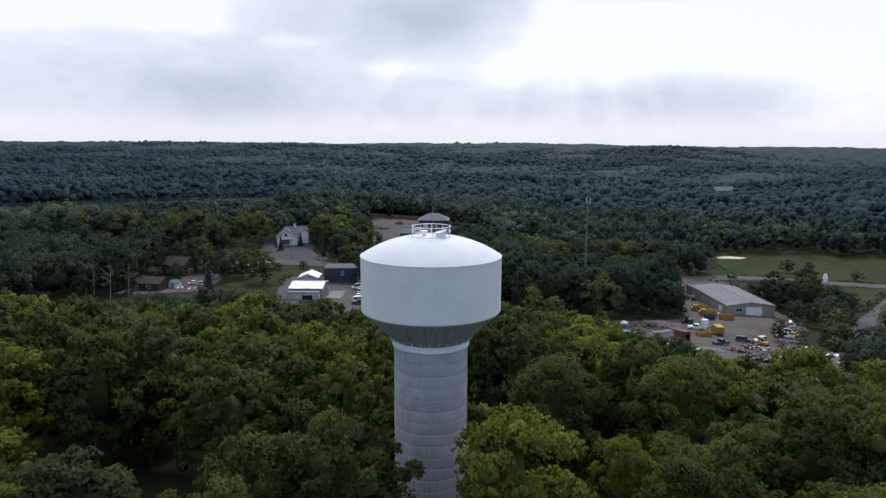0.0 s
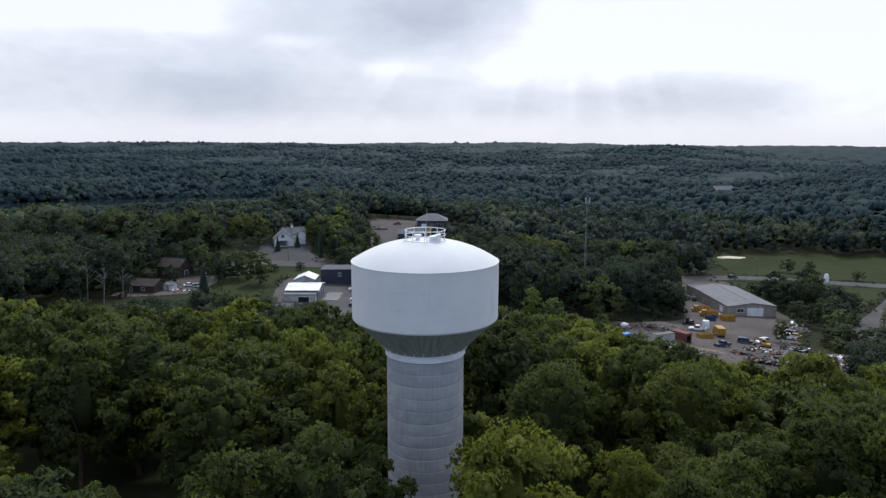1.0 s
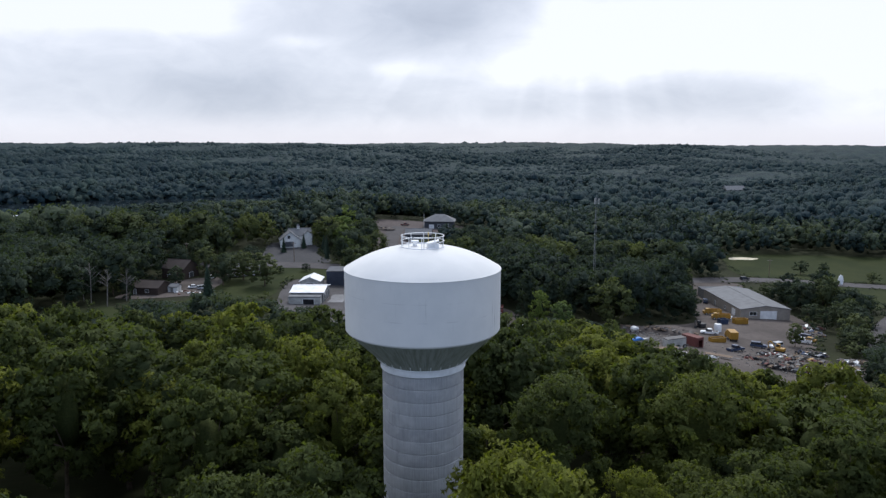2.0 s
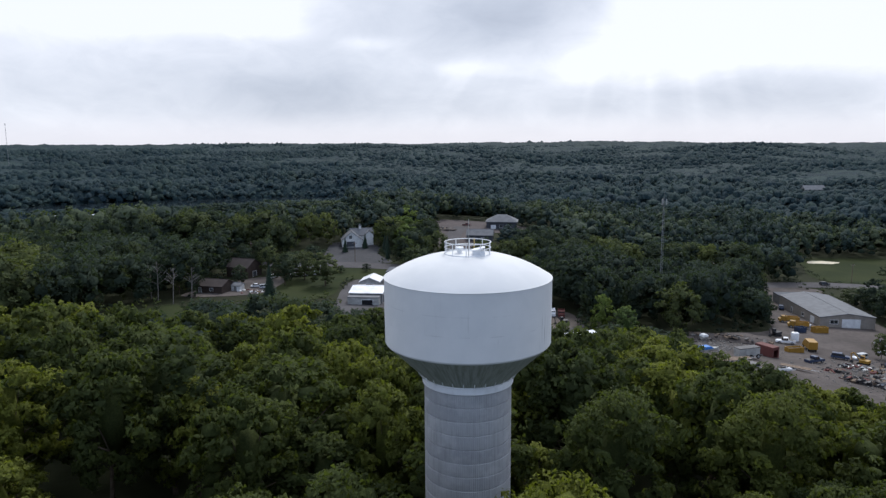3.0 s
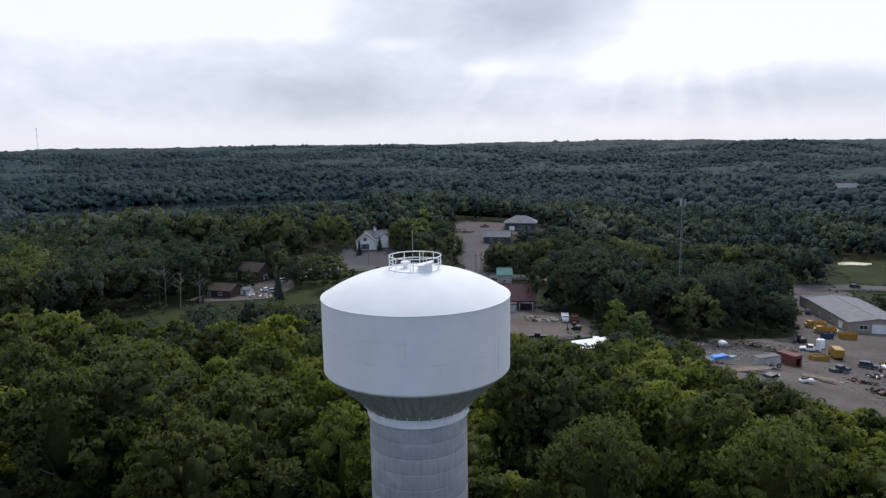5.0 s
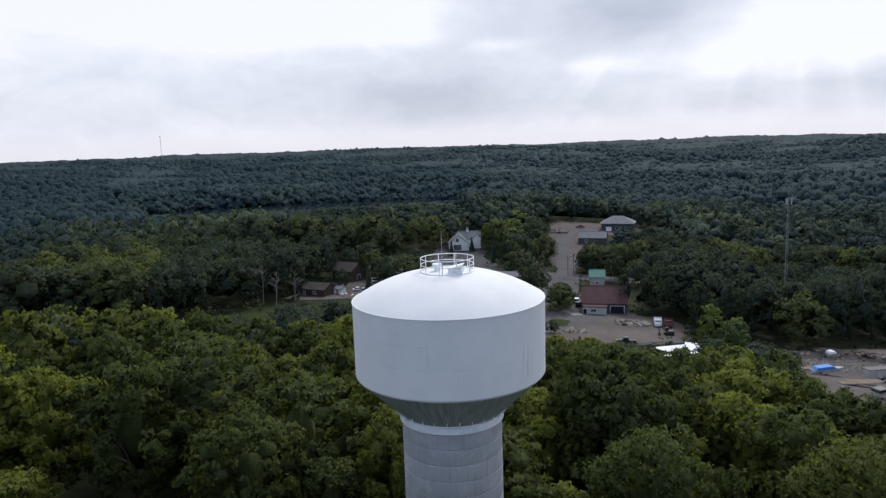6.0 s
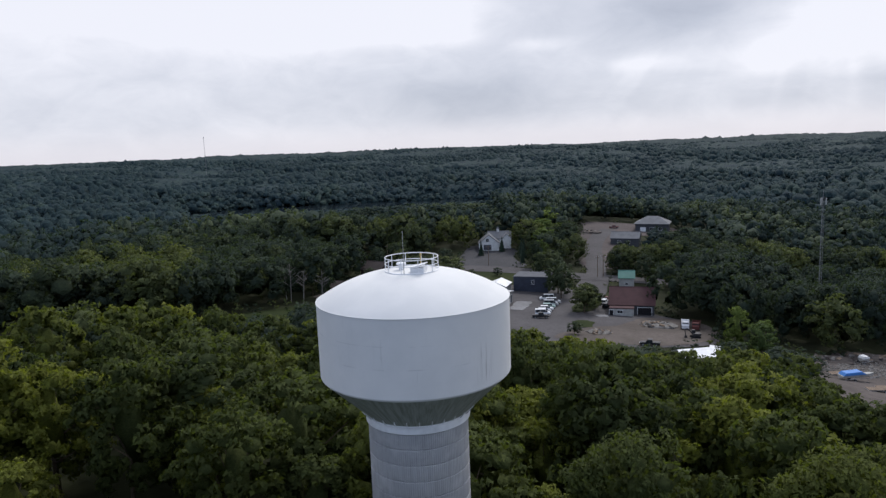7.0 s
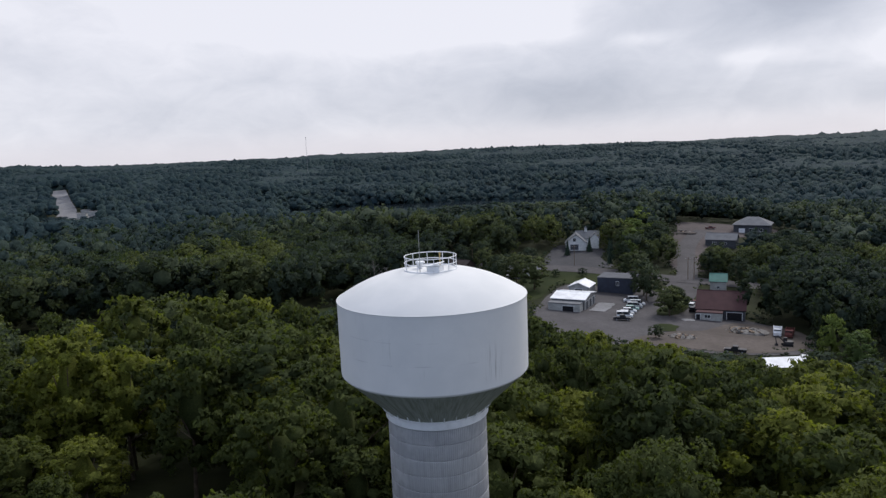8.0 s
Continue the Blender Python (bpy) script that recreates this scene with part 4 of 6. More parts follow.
def vehicle(kind, x, y, yaw, paint, label, category="car", group="", lift=0.0):
    """A parked road vehicle; its nose points along +x before it is turned."""
    t = thing(category.replace(" ", "_"), pose(x, y, at(x, y) + 0.15 + lift, 0, 0, yaw), label, category, group)
    if kind == "pickup":
        body = [(-2.75, 0.45), (-2.75, 1.12), (-0.7, 1.14), (-0.6, 1.15), (1.05, 1.12), (2.5, 1.02), (2.8, 0.85), (2.8, 0.45)]
        cab = [(-0.75, 1.12), (-0.6, 1.82), (0.55, 1.84), (1.2, 1.12)]
        bed, half, xs, r = (-2.6, -0.95), 0.98, (-1.75, 1.8), 0.4
    elif kind == "van":
        body = [(-2.6, 0.4), (-2.6, 1.25), (1.6, 1.25), (2.55, 1.05), (2.7, 0.8), (2.7, 0.4)]
        cab = [(-2.55, 1.2), (-2.45, 2.15), (1.0, 2.15), (1.75, 1.2)]
        bed, half, xs, r = None, 0.98, (-1.6, 1.75), 0.36
    elif kind == "suv":
        body = [(-2.35, 0.42), (-2.4, 1.05), (1.1, 1.08), (2.1, 0.98), (2.35, 0.8), (2.35, 0.42)]
        cab = [(-2.3, 1.02), (-2.0, 1.70), (0.35, 1.72), (1.2, 1.05)]
        bed, half, xs, r = None, 0.93, (-1.4, 1.45), 0.36
    else:
        body = [(-2.3, 0.35), (-2.35, 0.92), (-1.6, 0.98), (1.0, 0.95), (2.1, 0.85), (2.35, 0.65), (2.35, 0.35)]
        cab = [(-1.7, 0.94), (-1.0, 1.42), (0.25, 1.44), (1.05, 0.93)]
        bed, half, xs, r = None, 0.9, (-1.4, 1.4), 0.33
    part("body", extruded(body, half), M[paint], t)
    green = part("cabin", extruded(cab, half * 0.93), M["glass"], t, "dark glazed cabin")
    top = max(p[1] for p in cab)
    x0, x1 = sorted(p[0] for p in cab if p[1] > top - 0.06)[0], sorted(p[0] for p in cab if p[1] > top - 0.06)[-1]
    part("cabin_roof", boxes((x0 - 0.08, x1 + 0.08, -half * 0.82, half * 0.82, top - 0.01, top + 0.05), bevel=0.02), M[paint], green)
    for px in (x0 - 0.02, (x0 + x1) / 2, x1 + 0.06):
        part("pillar", boxes((px - 0.05, px + 0.05, -half * 0.9, half * 0.9, top - 0.62, top)), M[paint], green)
    if bed:
        part("load_bed", boxes((bed[0], bed[1], -half * 0.8, half * 0.8, 1.1, 1.16)), M["black"], t)
    for s in (-1, 1):
        part("headlight", boxes((body[-2][0] - 0.05, body[-2][0] + 0.03, s * half * 0.7 - 0.16, s * half * 0.7 + 0.16, 0.68, 0.84)), M["white"], t)
        part("tail_light", boxes((body[0][0] - 0.03, body[0][0] + 0.05, s * half * 0.8 - 0.1, s * half * 0.8 + 0.1, 0.75, 0.98)), M["red_steel"], t)
    wheel_set(t, xs, half, r)
    return t


G_PARK = "vehicles parked in a row"
row = [(-12.2, 181.5, "pickup", "black", "black pickup parked at the end of a row", "pickup truck"), (-12.0, 186, "van", "white_car", "white van parked in a row", "van"),
       (-11.8, 190.3, "suv", "silver_car", "silver estate car parked in a row", "car"), (-11.5, 194.6, "suv", "white_car", "white car parked in a row", "car"),
       (-11.2, 199, "suv", "teal_car", "pale green car parked in a row", "car"), (-10.9, 203.3, "van", "silver_car", "silver van parked in a row", "van"),
       (-10.5, 207.8, "van", "white_car", "white van parked near the navy building", "van")]
for vx, vy, kind, paint, label, cat in row:
    vehicle(kind, vx, vy, 8, paint, label, cat, G_PARK)
vehicle("van", -13.5, 213.5, 190, "white_car", "white van standing beside the navy building", "van")
vehicle("pickup", 9, 391, 20, "red_steel", "dull red pickup on the sandy clearing", "pickup truck")
vehicle("pickup", 22, 149, 172, "black", "black pickup on the gravel clearing", "pickup truck")
vehicle("suv", 8.0, 213, 80, "white_car", "white car beside the red-roofed workshop", "car")
vehicle("sedan", 8.3, 219, 82, "red_steel", "dark red car beside the workshop", "car")
vehicle("suv", 8.6, 206, 80, "black", "black car beside the red-roofed workshop", "car")
vehicle("pickup", 96, 124, 20, "blue_car", "dark blue pickup in the work yard", "pickup truck")
vehicle("suv", 108, 133, -30, "blue_car", "dark car in the work yard", "car")
vehicle("suv", 114, 134, 200, "silver_car", "silver car among yard scrap", "car")
vehicle("pickup", 101.5, 151.5, 160, "white_car", "white pickup in the work yard", "pickup truck")
vehicle("sedan", -80, 219, 20, "white_car", "white car by the brown house", "car")
vehicle("suv", -76, 217, 30, "silver_car", "silver car by the brown house", "car")
vehicle("suv", -78, 238, 60, "white_car", "white car by the tall brown house", "car")
vehicle("sedan", -70, 243, 10, "white_car", "white car on the lawn's edge", "car")
vehicle("suv", -66.5, 243, 10, "silver_car", "silver car on the lawn's edge", "car")
vehicle("suv", 129, 213, 70, "blue_car", "dark car behind the workshop", "car")
vehicle("sedan", 133, 218, 60, "red_steel", "dark red car behind the workshop", "car")
vehicle("suv", 178, 273, 5, "black", "dark car standing on the road", "car", lift=0.15)
vehicle("pickup", 128, 143, 140, "white_car", "white pickup at the yard's edge", "pickup truck")
vehicle("suv", 133, 150, 120, "blue_car", "dark blue car at the yard's edge", "car")
vehicle("sedan", 132, 146, 130, "yellow", "yellow car at the yard's edge", "car")


def work_truck(x, y, yaw, paint, label, load):
    """A flat-bed work truck with a cab and a steel body."""
    t = thing("work_truck", pose(x, y, at(x, y) + 0.12, 0, 0, yaw), label, "truck")
    part("chassis", boxes((-3.2, 3.0, -0.5, 0.5, 0.55, 0.85)), M["steel_dark"], t)
    cab = part("cab", extruded([(1.2, 0.6), (1.2, 2.4), (2.4, 2.45), (2.9, 1.6), (3.3, 1.5), (3.35, 0.6)], 1.1), M[paint], t)
    part("windscreen", boxes((2.55, 2.68, -0.9, 0.9, 1.65, 2.3)), M["glass"], cab)
    if load == "tip":
        part("tip_body", boxes((-3.3, 1.0, -1.2, 1.2, 0.95, 1.1), (-3.3, 1.0, -1.2, -1.08, 1.1, 2.2), (-3.3, 1.0, 1.08, 1.2, 1.1, 2.2), (0.85, 1.0, -1.08, 1.08, 1.1, 2.5), (-3.3, -3.2, -1.08, 1.08, 1.1, 2.0)), M[paint], t, "steel tipper body")
    else:
        part("box_body", boxes((-3.3, 1.05, -1.2, 1.2, 0.95, 3.2), bevel=0.06), M[paint], t, "closed box body")
    wheel_set(t, (-2.1, 2.3), 1.15, 0.5)
    return t


work_truck(120, 188, 170, "yellow", "yellow flat-bed truck beside the workshop", "tip")
work_truck(119, 179, 160, "yellow", "yellow tipper truck beside the workshop", "tip")
work_truck(105, 144, 80, "yellow", "yellow box truck in the work yard", "box")
work_truck(33.8, 180, 266, "white_car", "white truck at the edge of the gravel clearing", "tip")
work_truck(37, 179.5, 262, "red_steel", "dull red truck beside the dark wood", "tip")


def skip_bin(x, y, yaw, paint, label, l=5.5, w=2.3, h=1.6):
    t = thing("skip_bin", pose(x, y, at(x, y) + 0.1, 0, 0, yaw), label, "skip")
    part("shell", boxes((-l / 2, l / 2, -w / 2, w / 2, 0, 0.12), (-l / 2, l / 2, -w / 2, -w / 2 + 0.1, 0.12, h), (-l / 2, l / 2, w / 2 - 0.1, w / 2, 0.12, h), (-l / 2, -l / 2 + 0.1, -w / 2 + 0.1, w / 2 - 0.1, 0.12, h), (l / 2 - 0.1, l / 2, -w / 2 + 0.1, w / 2 - 0.1, 0.12, h)), M[paint], t)
    for k in range(6):
        px = -l / 2 + 0.3 + k * (l - 0.6) / 5
        part("rib", boxes((px - 0.06, px + 0.06, -w / 2 - 0.08, -w / 2 - 0.003, 0, h)), M[paint], t)
    part("load", boxes((-l / 2 + 0.12, l / 2 - 0.12, -w / 2 + 0.12, w / 2 - 0.12, 0.12, h * 0.7)), M["rubble"], t, "scrap inside")


skip_bin(98, 139, 8, "yellow", "yellow steel skip in the work yard", 4.8, 2.1, 1.5)
skip_bin(123, 172.5, 6, "yellow", "yellow steel bin before the workshop", 5.0, 2.2, 2.0)
skip_bin(116, 171.5, 10, "blue_car", "blue steel bin before the workshop", 3.2, 2.0, 1.9)


def cargo_container(x, y, yaw, label):
    t = thing("cargo_container", pose(x, y, at(x, y) + 0.1, 0, 0, yaw), label, "container")
    L, Wd, H = 5.6, 2.6, 3.0
    part("shell", boxes((-L / 2, L / 2, -Wd / 2, -Wd / 2 + 0.1, 0, H), (-L / 2, L / 2, Wd / 2 - 0.1, Wd / 2, 0, H), (L / 2 - 0.1, L / 2, -Wd / 2 + 0.1, Wd / 2 - 0.1, 0, H), (-L / 2, L / 2, -Wd / 2 + 0.1, Wd / 2 - 0.1, 0, 0.15)), M["red_steel"], t)
    part("top", boxes((-L / 2, L / 2, -Wd / 2, Wd / 2, H + 0.003, H + 0.12)), M["red_steel"], t)
    for k in range(18):
        px = -L / 2 + 0.25 + k * (L - 0.5) / 17
        part("corrugation", boxes((px - 0.09, px + 0.09, -Wd / 2 - 0.06, -Wd / 2 - 0.003, 0.2, H - 0.1)), M["red_steel"], t)
    part("end_wall", boxes((-L / 2 + 0.02, -L / 2 + 0.1, -Wd / 2 + 0.1, -0.8, 0.15, H), (-L / 2 + 0.02, -L / 2 + 0.1, 0.8, Wd / 2 - 0.1, 0.15, H), (-L / 2 + 0.02, -L / 2 + 0.1, -0.8, 0.8, 2.3, H)), M["red_steel"], t)


cargo_container(85, 128, 118, "faded red cargo container with an open end")


def box_trailer(x, y, yaw, label):
    t = thing("box_trailer", pose(x, y, at(x, y) + 0.1, 0, 0, yaw), label, "trailer")
    part("body", boxes((-3.2, 3.2, -1.1, 1.1, 0.7, 2.9), bevel=0.08), M["pale_wall"], t)
    part("drawbar", rods(((3.2, 0.8, 0.6), (5.0, 0, 0.55), 0.07), ((3.2, -0.8, 0.6), (5.0, 0, 0.55), 0.07)), M["steel_dark"], t)
    part("roof_edge", boxes((-3.25, 3.25, -1.15, 1.15, 2.903, 3.05)), M["steel_dark"], t)
    wheel_set(t, (-0.9, 0.4, 2.6), 1.3, 0.6)


box_trailer(75, 117.5, 18, "white box trailer with big dark wheels")


def boat(x, y, yaw, cover, label, l=6.5):
    t = thing("boat_on_trailer", pose(x, y, at(x, y) + 0.1, 0, 0, yaw), label, "boat")
    bm = bmesh.new()
    rings = []
    for k in range(9):
        u = k / 8
        px = -l / 2 + l * u
        hw = 1.05 * (1 - max(0, u - 0.45) ** 2 * 3.1)
        keel = 0.7 + 0.5 * max(0, u - 0.6) ** 1.5
        rings.append([bm.verts.new(p) for p in ((px, -hw, 1.5 + 0.15 * u), (px, -hw * 0.85, 1.05), (px, 0, keel), (px, hw * 0.85, 1.05), (px, hw, 1.5 + 0.15 * u))])
    for a, b in zip(rings, rings[1:]):
        for k in range(4):
            bm.faces.new((a[k], a[k + 1], b[k + 1], b[k]))
        bm.faces.new((a[4], a[0], b[0], b[4]))
    bm.faces.new(rings[0])
    bm.faces.new(rings[-1][::-1])
    bmesh.ops.recalc_face_normals(bm, faces=bm.faces)
    part("hull", bm, M["pale_wall"], t)
    part("cover", extruded([(-l * 0.48, 1.5), (-l * 0.4, 2.1), (l * 0.08, 2.25), (l * 0.22, 1.62)], 1.1), M[cover], t, "stretched cover")
    part("trailer_frame", rods(((-l / 2, -0.7, 0.55), (l / 2 - 0.5, -0.5, 0.55), 0.06), ((-l / 2, 0.7, 0.55), (l / 2 - 0.5, 0.5, 0.55), 0.06), ((l / 2 - 0.6, 0, 0.55), (l / 2 + 1.0, 0, 0.55), 0.06), ((-1, -1.1, 0.5), (-1, 1.1, 0.5), 0.06), ((0.9, 0, 0.55), (0.9, 0, 0.95), 0.06)), M["galv"], t)
    wheel_set(t, (-1.0,), 1.2, 0.33)


boat(64, 116, 18, "blue_tarp", "white boat under a blue tarpaulin on a trailer", 7.5)
boat(75, 147, 20, "white", "tiny white dinghy on bare soil", 2.6)
boat(67, 95, 28, "black", "small white boat with a dark cover", 4.2)


def flat_trailer(x, y, yaw, label, l=6.0):
    t = thing("flat_trailer", pose(x, y, at(x, y) + 0.1, 0, 0, yaw), label, "trailer")
    part("frame", rods(((-l / 2, -0.9, 0.6), (l / 2, -0.9, 0.6), 0.07), ((-l / 2, 0.9, 0.6), (l / 2, 0.9, 0.6), 0.07), ((-l / 2, -0.9, 0.6), (-l / 2, 0.9, 0.6), 0.07), ((l / 2, -0.9, 0.6), (l / 2, 0.9, 0.6), 0.07), ((l / 2, 0, 0.6), (l / 2 + 1.6, 0, 0.6), 0.07)), M["galv"], t)
    for k in range(7):
        py = -0.84 + k * 0.28
        part("plank", boxes((-l / 2, l / 2, py - 0.12, py + 0.12, 0.68, 0.76)), M["wood"], t)
    wheel_set(t, (-0.4,), 1.1, 0.33)


flat_trailer(83, 108, -40, "silver flat trailer with long planks", 7.0)
flat_trailer(66, 105, 8, "empty pale boat trailer on gravel", 7.0)
flat_trailer(69, 109, 8, "galvanised boat trailer on gravel", 7.0)
flat_trailer(63, 122, 14, "low trailer stacked with pale boards", 6.0)
tank = thing("storage_tank", pose(107, 157, at(107, 157) + 0.1), "upright white plastic storage tank", "tank")
part("shell", lathe([(0, 0), (1.2, 0.0), (1.2, 2.4), (1.05, 2.65), (0.4, 2.85), (0, 2.85)], 24), M["white"], tank, "", True)
part("cap", lathe([(0.3, 2.84), (0.3, 3.0), (0, 3.02)], 12), M["black"], tank)


def digger(x, y, yaw, paint, label):
    """A tracked excavator at rest, its arm folded."""
    t = thing("excavator", pose(x, y, at(x, y) + 0.1, 0, 0, yaw) @ Matrix.Diagonal((0.78, 0.78, 0.78, 1)), label, "excavator")
    for s in (-1, 1):
        part("track", extruded([(-1.7, 0.2), (-1.9, 0.5), (-1.6, 0.85), (1.6, 0.85), (1.9, 0.5), (1.7, 0.2), (1.5, 0.0), (-1.5, 0.0)], 0.26), M["tyre"], t).location = (0, s * 1.0, 0)
    part("deck", boxes((-1.9, 1.1, -1.15, 1.15, 0.95, 1.9), bevel=0.08), M[paint], t)
    cab = part("cab", boxes((0.0, 1.25, -1.1, -0.1, 1.9, 3.1), bevel=0.06), M[paint], t)
    part("window", boxes((0.1, 1.29, -1.13, -0.07, 2.2, 2.95)), M["glass"], cab)
    part("boom", rods(((1.0, 0.4, 1.6), (3.2, 0.4, 3.9), 0.22), ((3.2, 0.4, 3.9), (4.2, 0.4, 3.2), 0.2)), M[paint], t)
    part("arm", rods(((4.1, 0.4, 3.3), (3.7, 0.4, 1.2), 0.16)), M[paint], t)
    part("bucket", extruded([(3.2, 0.4), (3.3, 1.2), (3.9, 1.3), (4.3, 0.5), (3.8, 0.1)], 0.5), M["steel_dark"], t).location = (0, 0.4, 0)


digger(104, 163, 200, "steel_dark", "dark tracked excavator by the yard's bank")
digger(111, 127, 130, "yellow", "yellow excavator among scrap")
digger(35.5, 165.5, 190, "steel_dark", "small dark excavator on the gravel")


def heap(name, label, category, x, y, size, n, mats, seed, flat=0.5, group=""):
    """A heap whose lumps are separate pieces lying on one another."""
    r = random.Random(seed)
    t = thing(name, pose(x, y, at(x, y)), label, category, group)
    mound = bmesh.new()
    bmesh.ops.create_icosphere(mound, subdivisions=3, radius=1)
    for v in mound.verts:
        k = 1 + 0.25 * noise.noise(v.co * 2.1 + Vector((seed, 0, 0)))
        v.co = Vector((v.co.x * size * k, v.co.y * size * 0.75 * k, v.co.z * size * 0.28 * flat * k))
    part("mound", mound, M["rubble" if "rubble" in name else "gravel"], t)
    for k in range(n):
        a, d = r.uniform(0, 6.28), r.random() ** 0.6 * size
        s = r.uniform(0.25, 0.8)
        bm = bmesh.new()
        box(bm, -s, s, -s * r.uniform(0.3, 0.9), s * r.uniform(0.3, 0.9), -s * 0.3, s * 0.35)
        for v in bm.verts:
            v.co += Vector((r.uniform(-0.15, 0.15), r.uniform(-0.15, 0.15), r.uniform(-0.1, 0.1)))
        px, py = math.cos(a) * d, math.sin(a) * d * 0.75
        rise = size * 0.28 * flat * math.sqrt(max(0, 1 - (d / size) ** 2))
        ob = part("chunk", bm, M[r.choice(mats)], t)
        ob.matrix_basis = pose(px, py, at(x + px, y + py) - at(x, y) + max(0, rise * 0.95) + 0.05, r.uniform(-25, 25), r.uniform(-25, 25), r.uniform(0, 360))


heap("rubble_heap", "heap of broken grey concrete and soil", "rubble heap", 25.5, 180, 6.0, 60, ["rubble", "rubble", "wood"], 3, 0.7)
heap("rubble_heap", "low heap of broken branches and rubble", "rubble heap", 7.5, 164, 4.0, 44, ["dead_wood", "wood", "rubble"], 5, 0.6)
heap("scrap_heap", "heap of rusty scrap and machine parts", "scrap heap", 112, 116, 6.5, 70, ["steel_dark", "red_steel", "rubble", "wood", "yellow", "tyre"], 8, 0.6)
heap("scrap_heap", "long heap of scrap and boards at the yard's edge", "scrap heap", 101, 100, 6.0, 60, ["steel_dark", "red_steel", "rubble", "wood", "galv", "tyre"], 11, 0.5)
heap("scrap_heap", "scattered boards and scrap at the yard's corner", "scrap heap", 118, 108, 6.0, 50, ["steel_dark", "rubble", "wood", "white"], 17, 0.4)
heap("scrap_heap", "pile of parts along the workshop wall", "scrap heap", 122, 182, 3.5, 34, ["steel_dark", "blue_car", "white", "wood", "galv"], 13, 0.7)
heap("scrap_heap", "scrap and pallets beside the workshop door", "scrap heap", 147, 168, 5.0, 46, ["steel_dark", "wood", "galv", "red_steel"], 19, 0.5)
heap("spoil_bank", "stony bank of bare soil at the wood's edge", "spoil bank", 88, 152, 9.0, 50, ["rubble", "gravel", "wood"], 23, 0.7)
heap("spoil_bank", "low bank of pushed-up soil along the wood", "spoil bank", 66, 146, 6.0, 26, ["rubble", "soil", "wood"], 61, 0.5)
heap("spoil_bank", "low bank of pushed-up soil along the wood", "spoil bank", 76, 154, 7.0, 28, ["rubble", "soil", "wood"], 67, 0.5)
heap("spoil_bank", "stony soil heaps beside the sandy clearing", "spoil bank", -5, 372, 7.0, 30, ["rubble", "sand", "wood"], 29, 0.5)
heap("scrap_heap", "tangled rusty machine parts in the yard", "scrap heap", 105, 108, 5.0, 60, ["steel_dark", "red_steel", "tyre", "wood", "rubble"], 41, 0.7)
heap("scrap_heap", "pale boards and slabs at the yard's corner", "scrap heap", 128, 117, 5.5, 46, ["rubble", "white", "wood", "rubble"], 43, 0.5)
heap("scrap_heap", "car parts and tyres by the yard's edge", "scrap heap", 120, 126, 5.0, 50, ["steel_dark", "tyre", "galv", "blue_car", "wood"], 47, 0.5)
heap("scrap_heap", "rusty parts and pallets beside the track", "scrap heap", 96, 113, 3.2, 30, ["steel_dark", "red_steel", "tyre", "wood"], 53, 0.6)
heap("scrap_heap", "low litter of boards on bare soil", "scrap heap", 110, 98, 6.5, 46, ["wood", "rubble", "steel_dark", "white"], 59, 0.25)
heap("scrap_heap", "rusty machine parts heaped beside the track", "scrap heap", 96, 102, 5.0, 70, ["steel_dark", "red_steel", "tyre", "wood", "rubble", "steel_dark"], 71, 0.8)
heap("scrap_heap", "broken slabs and boards at the scrap's far end", "scrap heap", 112, 99, 5.5, 56, ["rubble", "pale_wall", "wood", "steel_dark"], 73, 0.4)
heap("scrap_heap", "car wrecks and engines along the bank", "scrap heap", 139, 158, 6.0, 60, ["steel_dark", "blue_car", "white", "galv", "tyre", "yellow"], 79, 0.6)
heap("scrap_heap", "scattered machine parts on the gravel", "scrap heap", 106, 122, 4.5, 44, ["steel_dark", "tyre", "galv", "red_steel"], 83, 0.4)
heap("scrap_heap", "clutter in front of the low brown house", "scrap heap", -80, 210, 5.0, 40, ["wood", "rubble", "red_steel", "white"], 31, 0.3)

tent = thing("white_tent", pose(32.3, 124, at(32.3, 124) + 0.05, 0, 0, 22) @ Matrix.Diagonal((1.0, 0.95, 1.0, 1)), "white fabric shelter roof between the trees", "shelter")
roof_bm = bmesh.new()
slab(roof_bm, (-5.5, -3.5, 2.6), (5.5, -3.5, 2.6), (5.5, 0, 4.0), (-5.5, 0, 4.0), 0.08)
slab(roof_bm, (-5.5, 0, 4.0), (5.5, 0, 4.0), (5.5, 3.5, 2.6), (-5.5, 3.5, 2.6), 0.08)
part("canopy", roof_bm, M["white_roof"], tent)
for sx in (-5.2, 0, 5.2):
    for sy in (-3.3, 3.3):
        part("post", rods(((sx, sy, -1.0), (sx, sy, 2.62), 0.06)), M["galv"], tent)
vehicle("van", 37.5, 141, 80, "white_car", "white van standing behind the shelter", "van")
sheet("sand_bunker", [(203, 338), (207, 345), (216, 347), (224, 344), (218, 339), (210, 338)], M["bunker"], 0.25, "pale sand bunker on the green field", "bunker")
sheet("grass_island", [(-3, 196), (-1, 214), (5, 232), (7, 214), (3, 197)], M["lawn"], 0.26, "grass island between the drive lanes", "grass")
sheet("grass_patch", [(-0.5, 171), (-0.5, 180), (5, 180), (5, 171)], M["lawn"], 0.26, "small oval grass patch in the parking area", "grass")
sheet("dirt_clearing", [(-4, 152), (2, 168), (14, 178), (22, 192), (38, 190), (43, 176), (38, 160), (22, 149)], M["soil"], 0.2, "bare gravel clearing beside the parking area", "bare ground")
sheet("concrete_slab", [(6, 189.4), (6.2, 192), (9.6, 192), (9.8, 189.4)], M["pale_road"], 0.24, "pale concrete slab beside the red-roofed workshop", "slab")
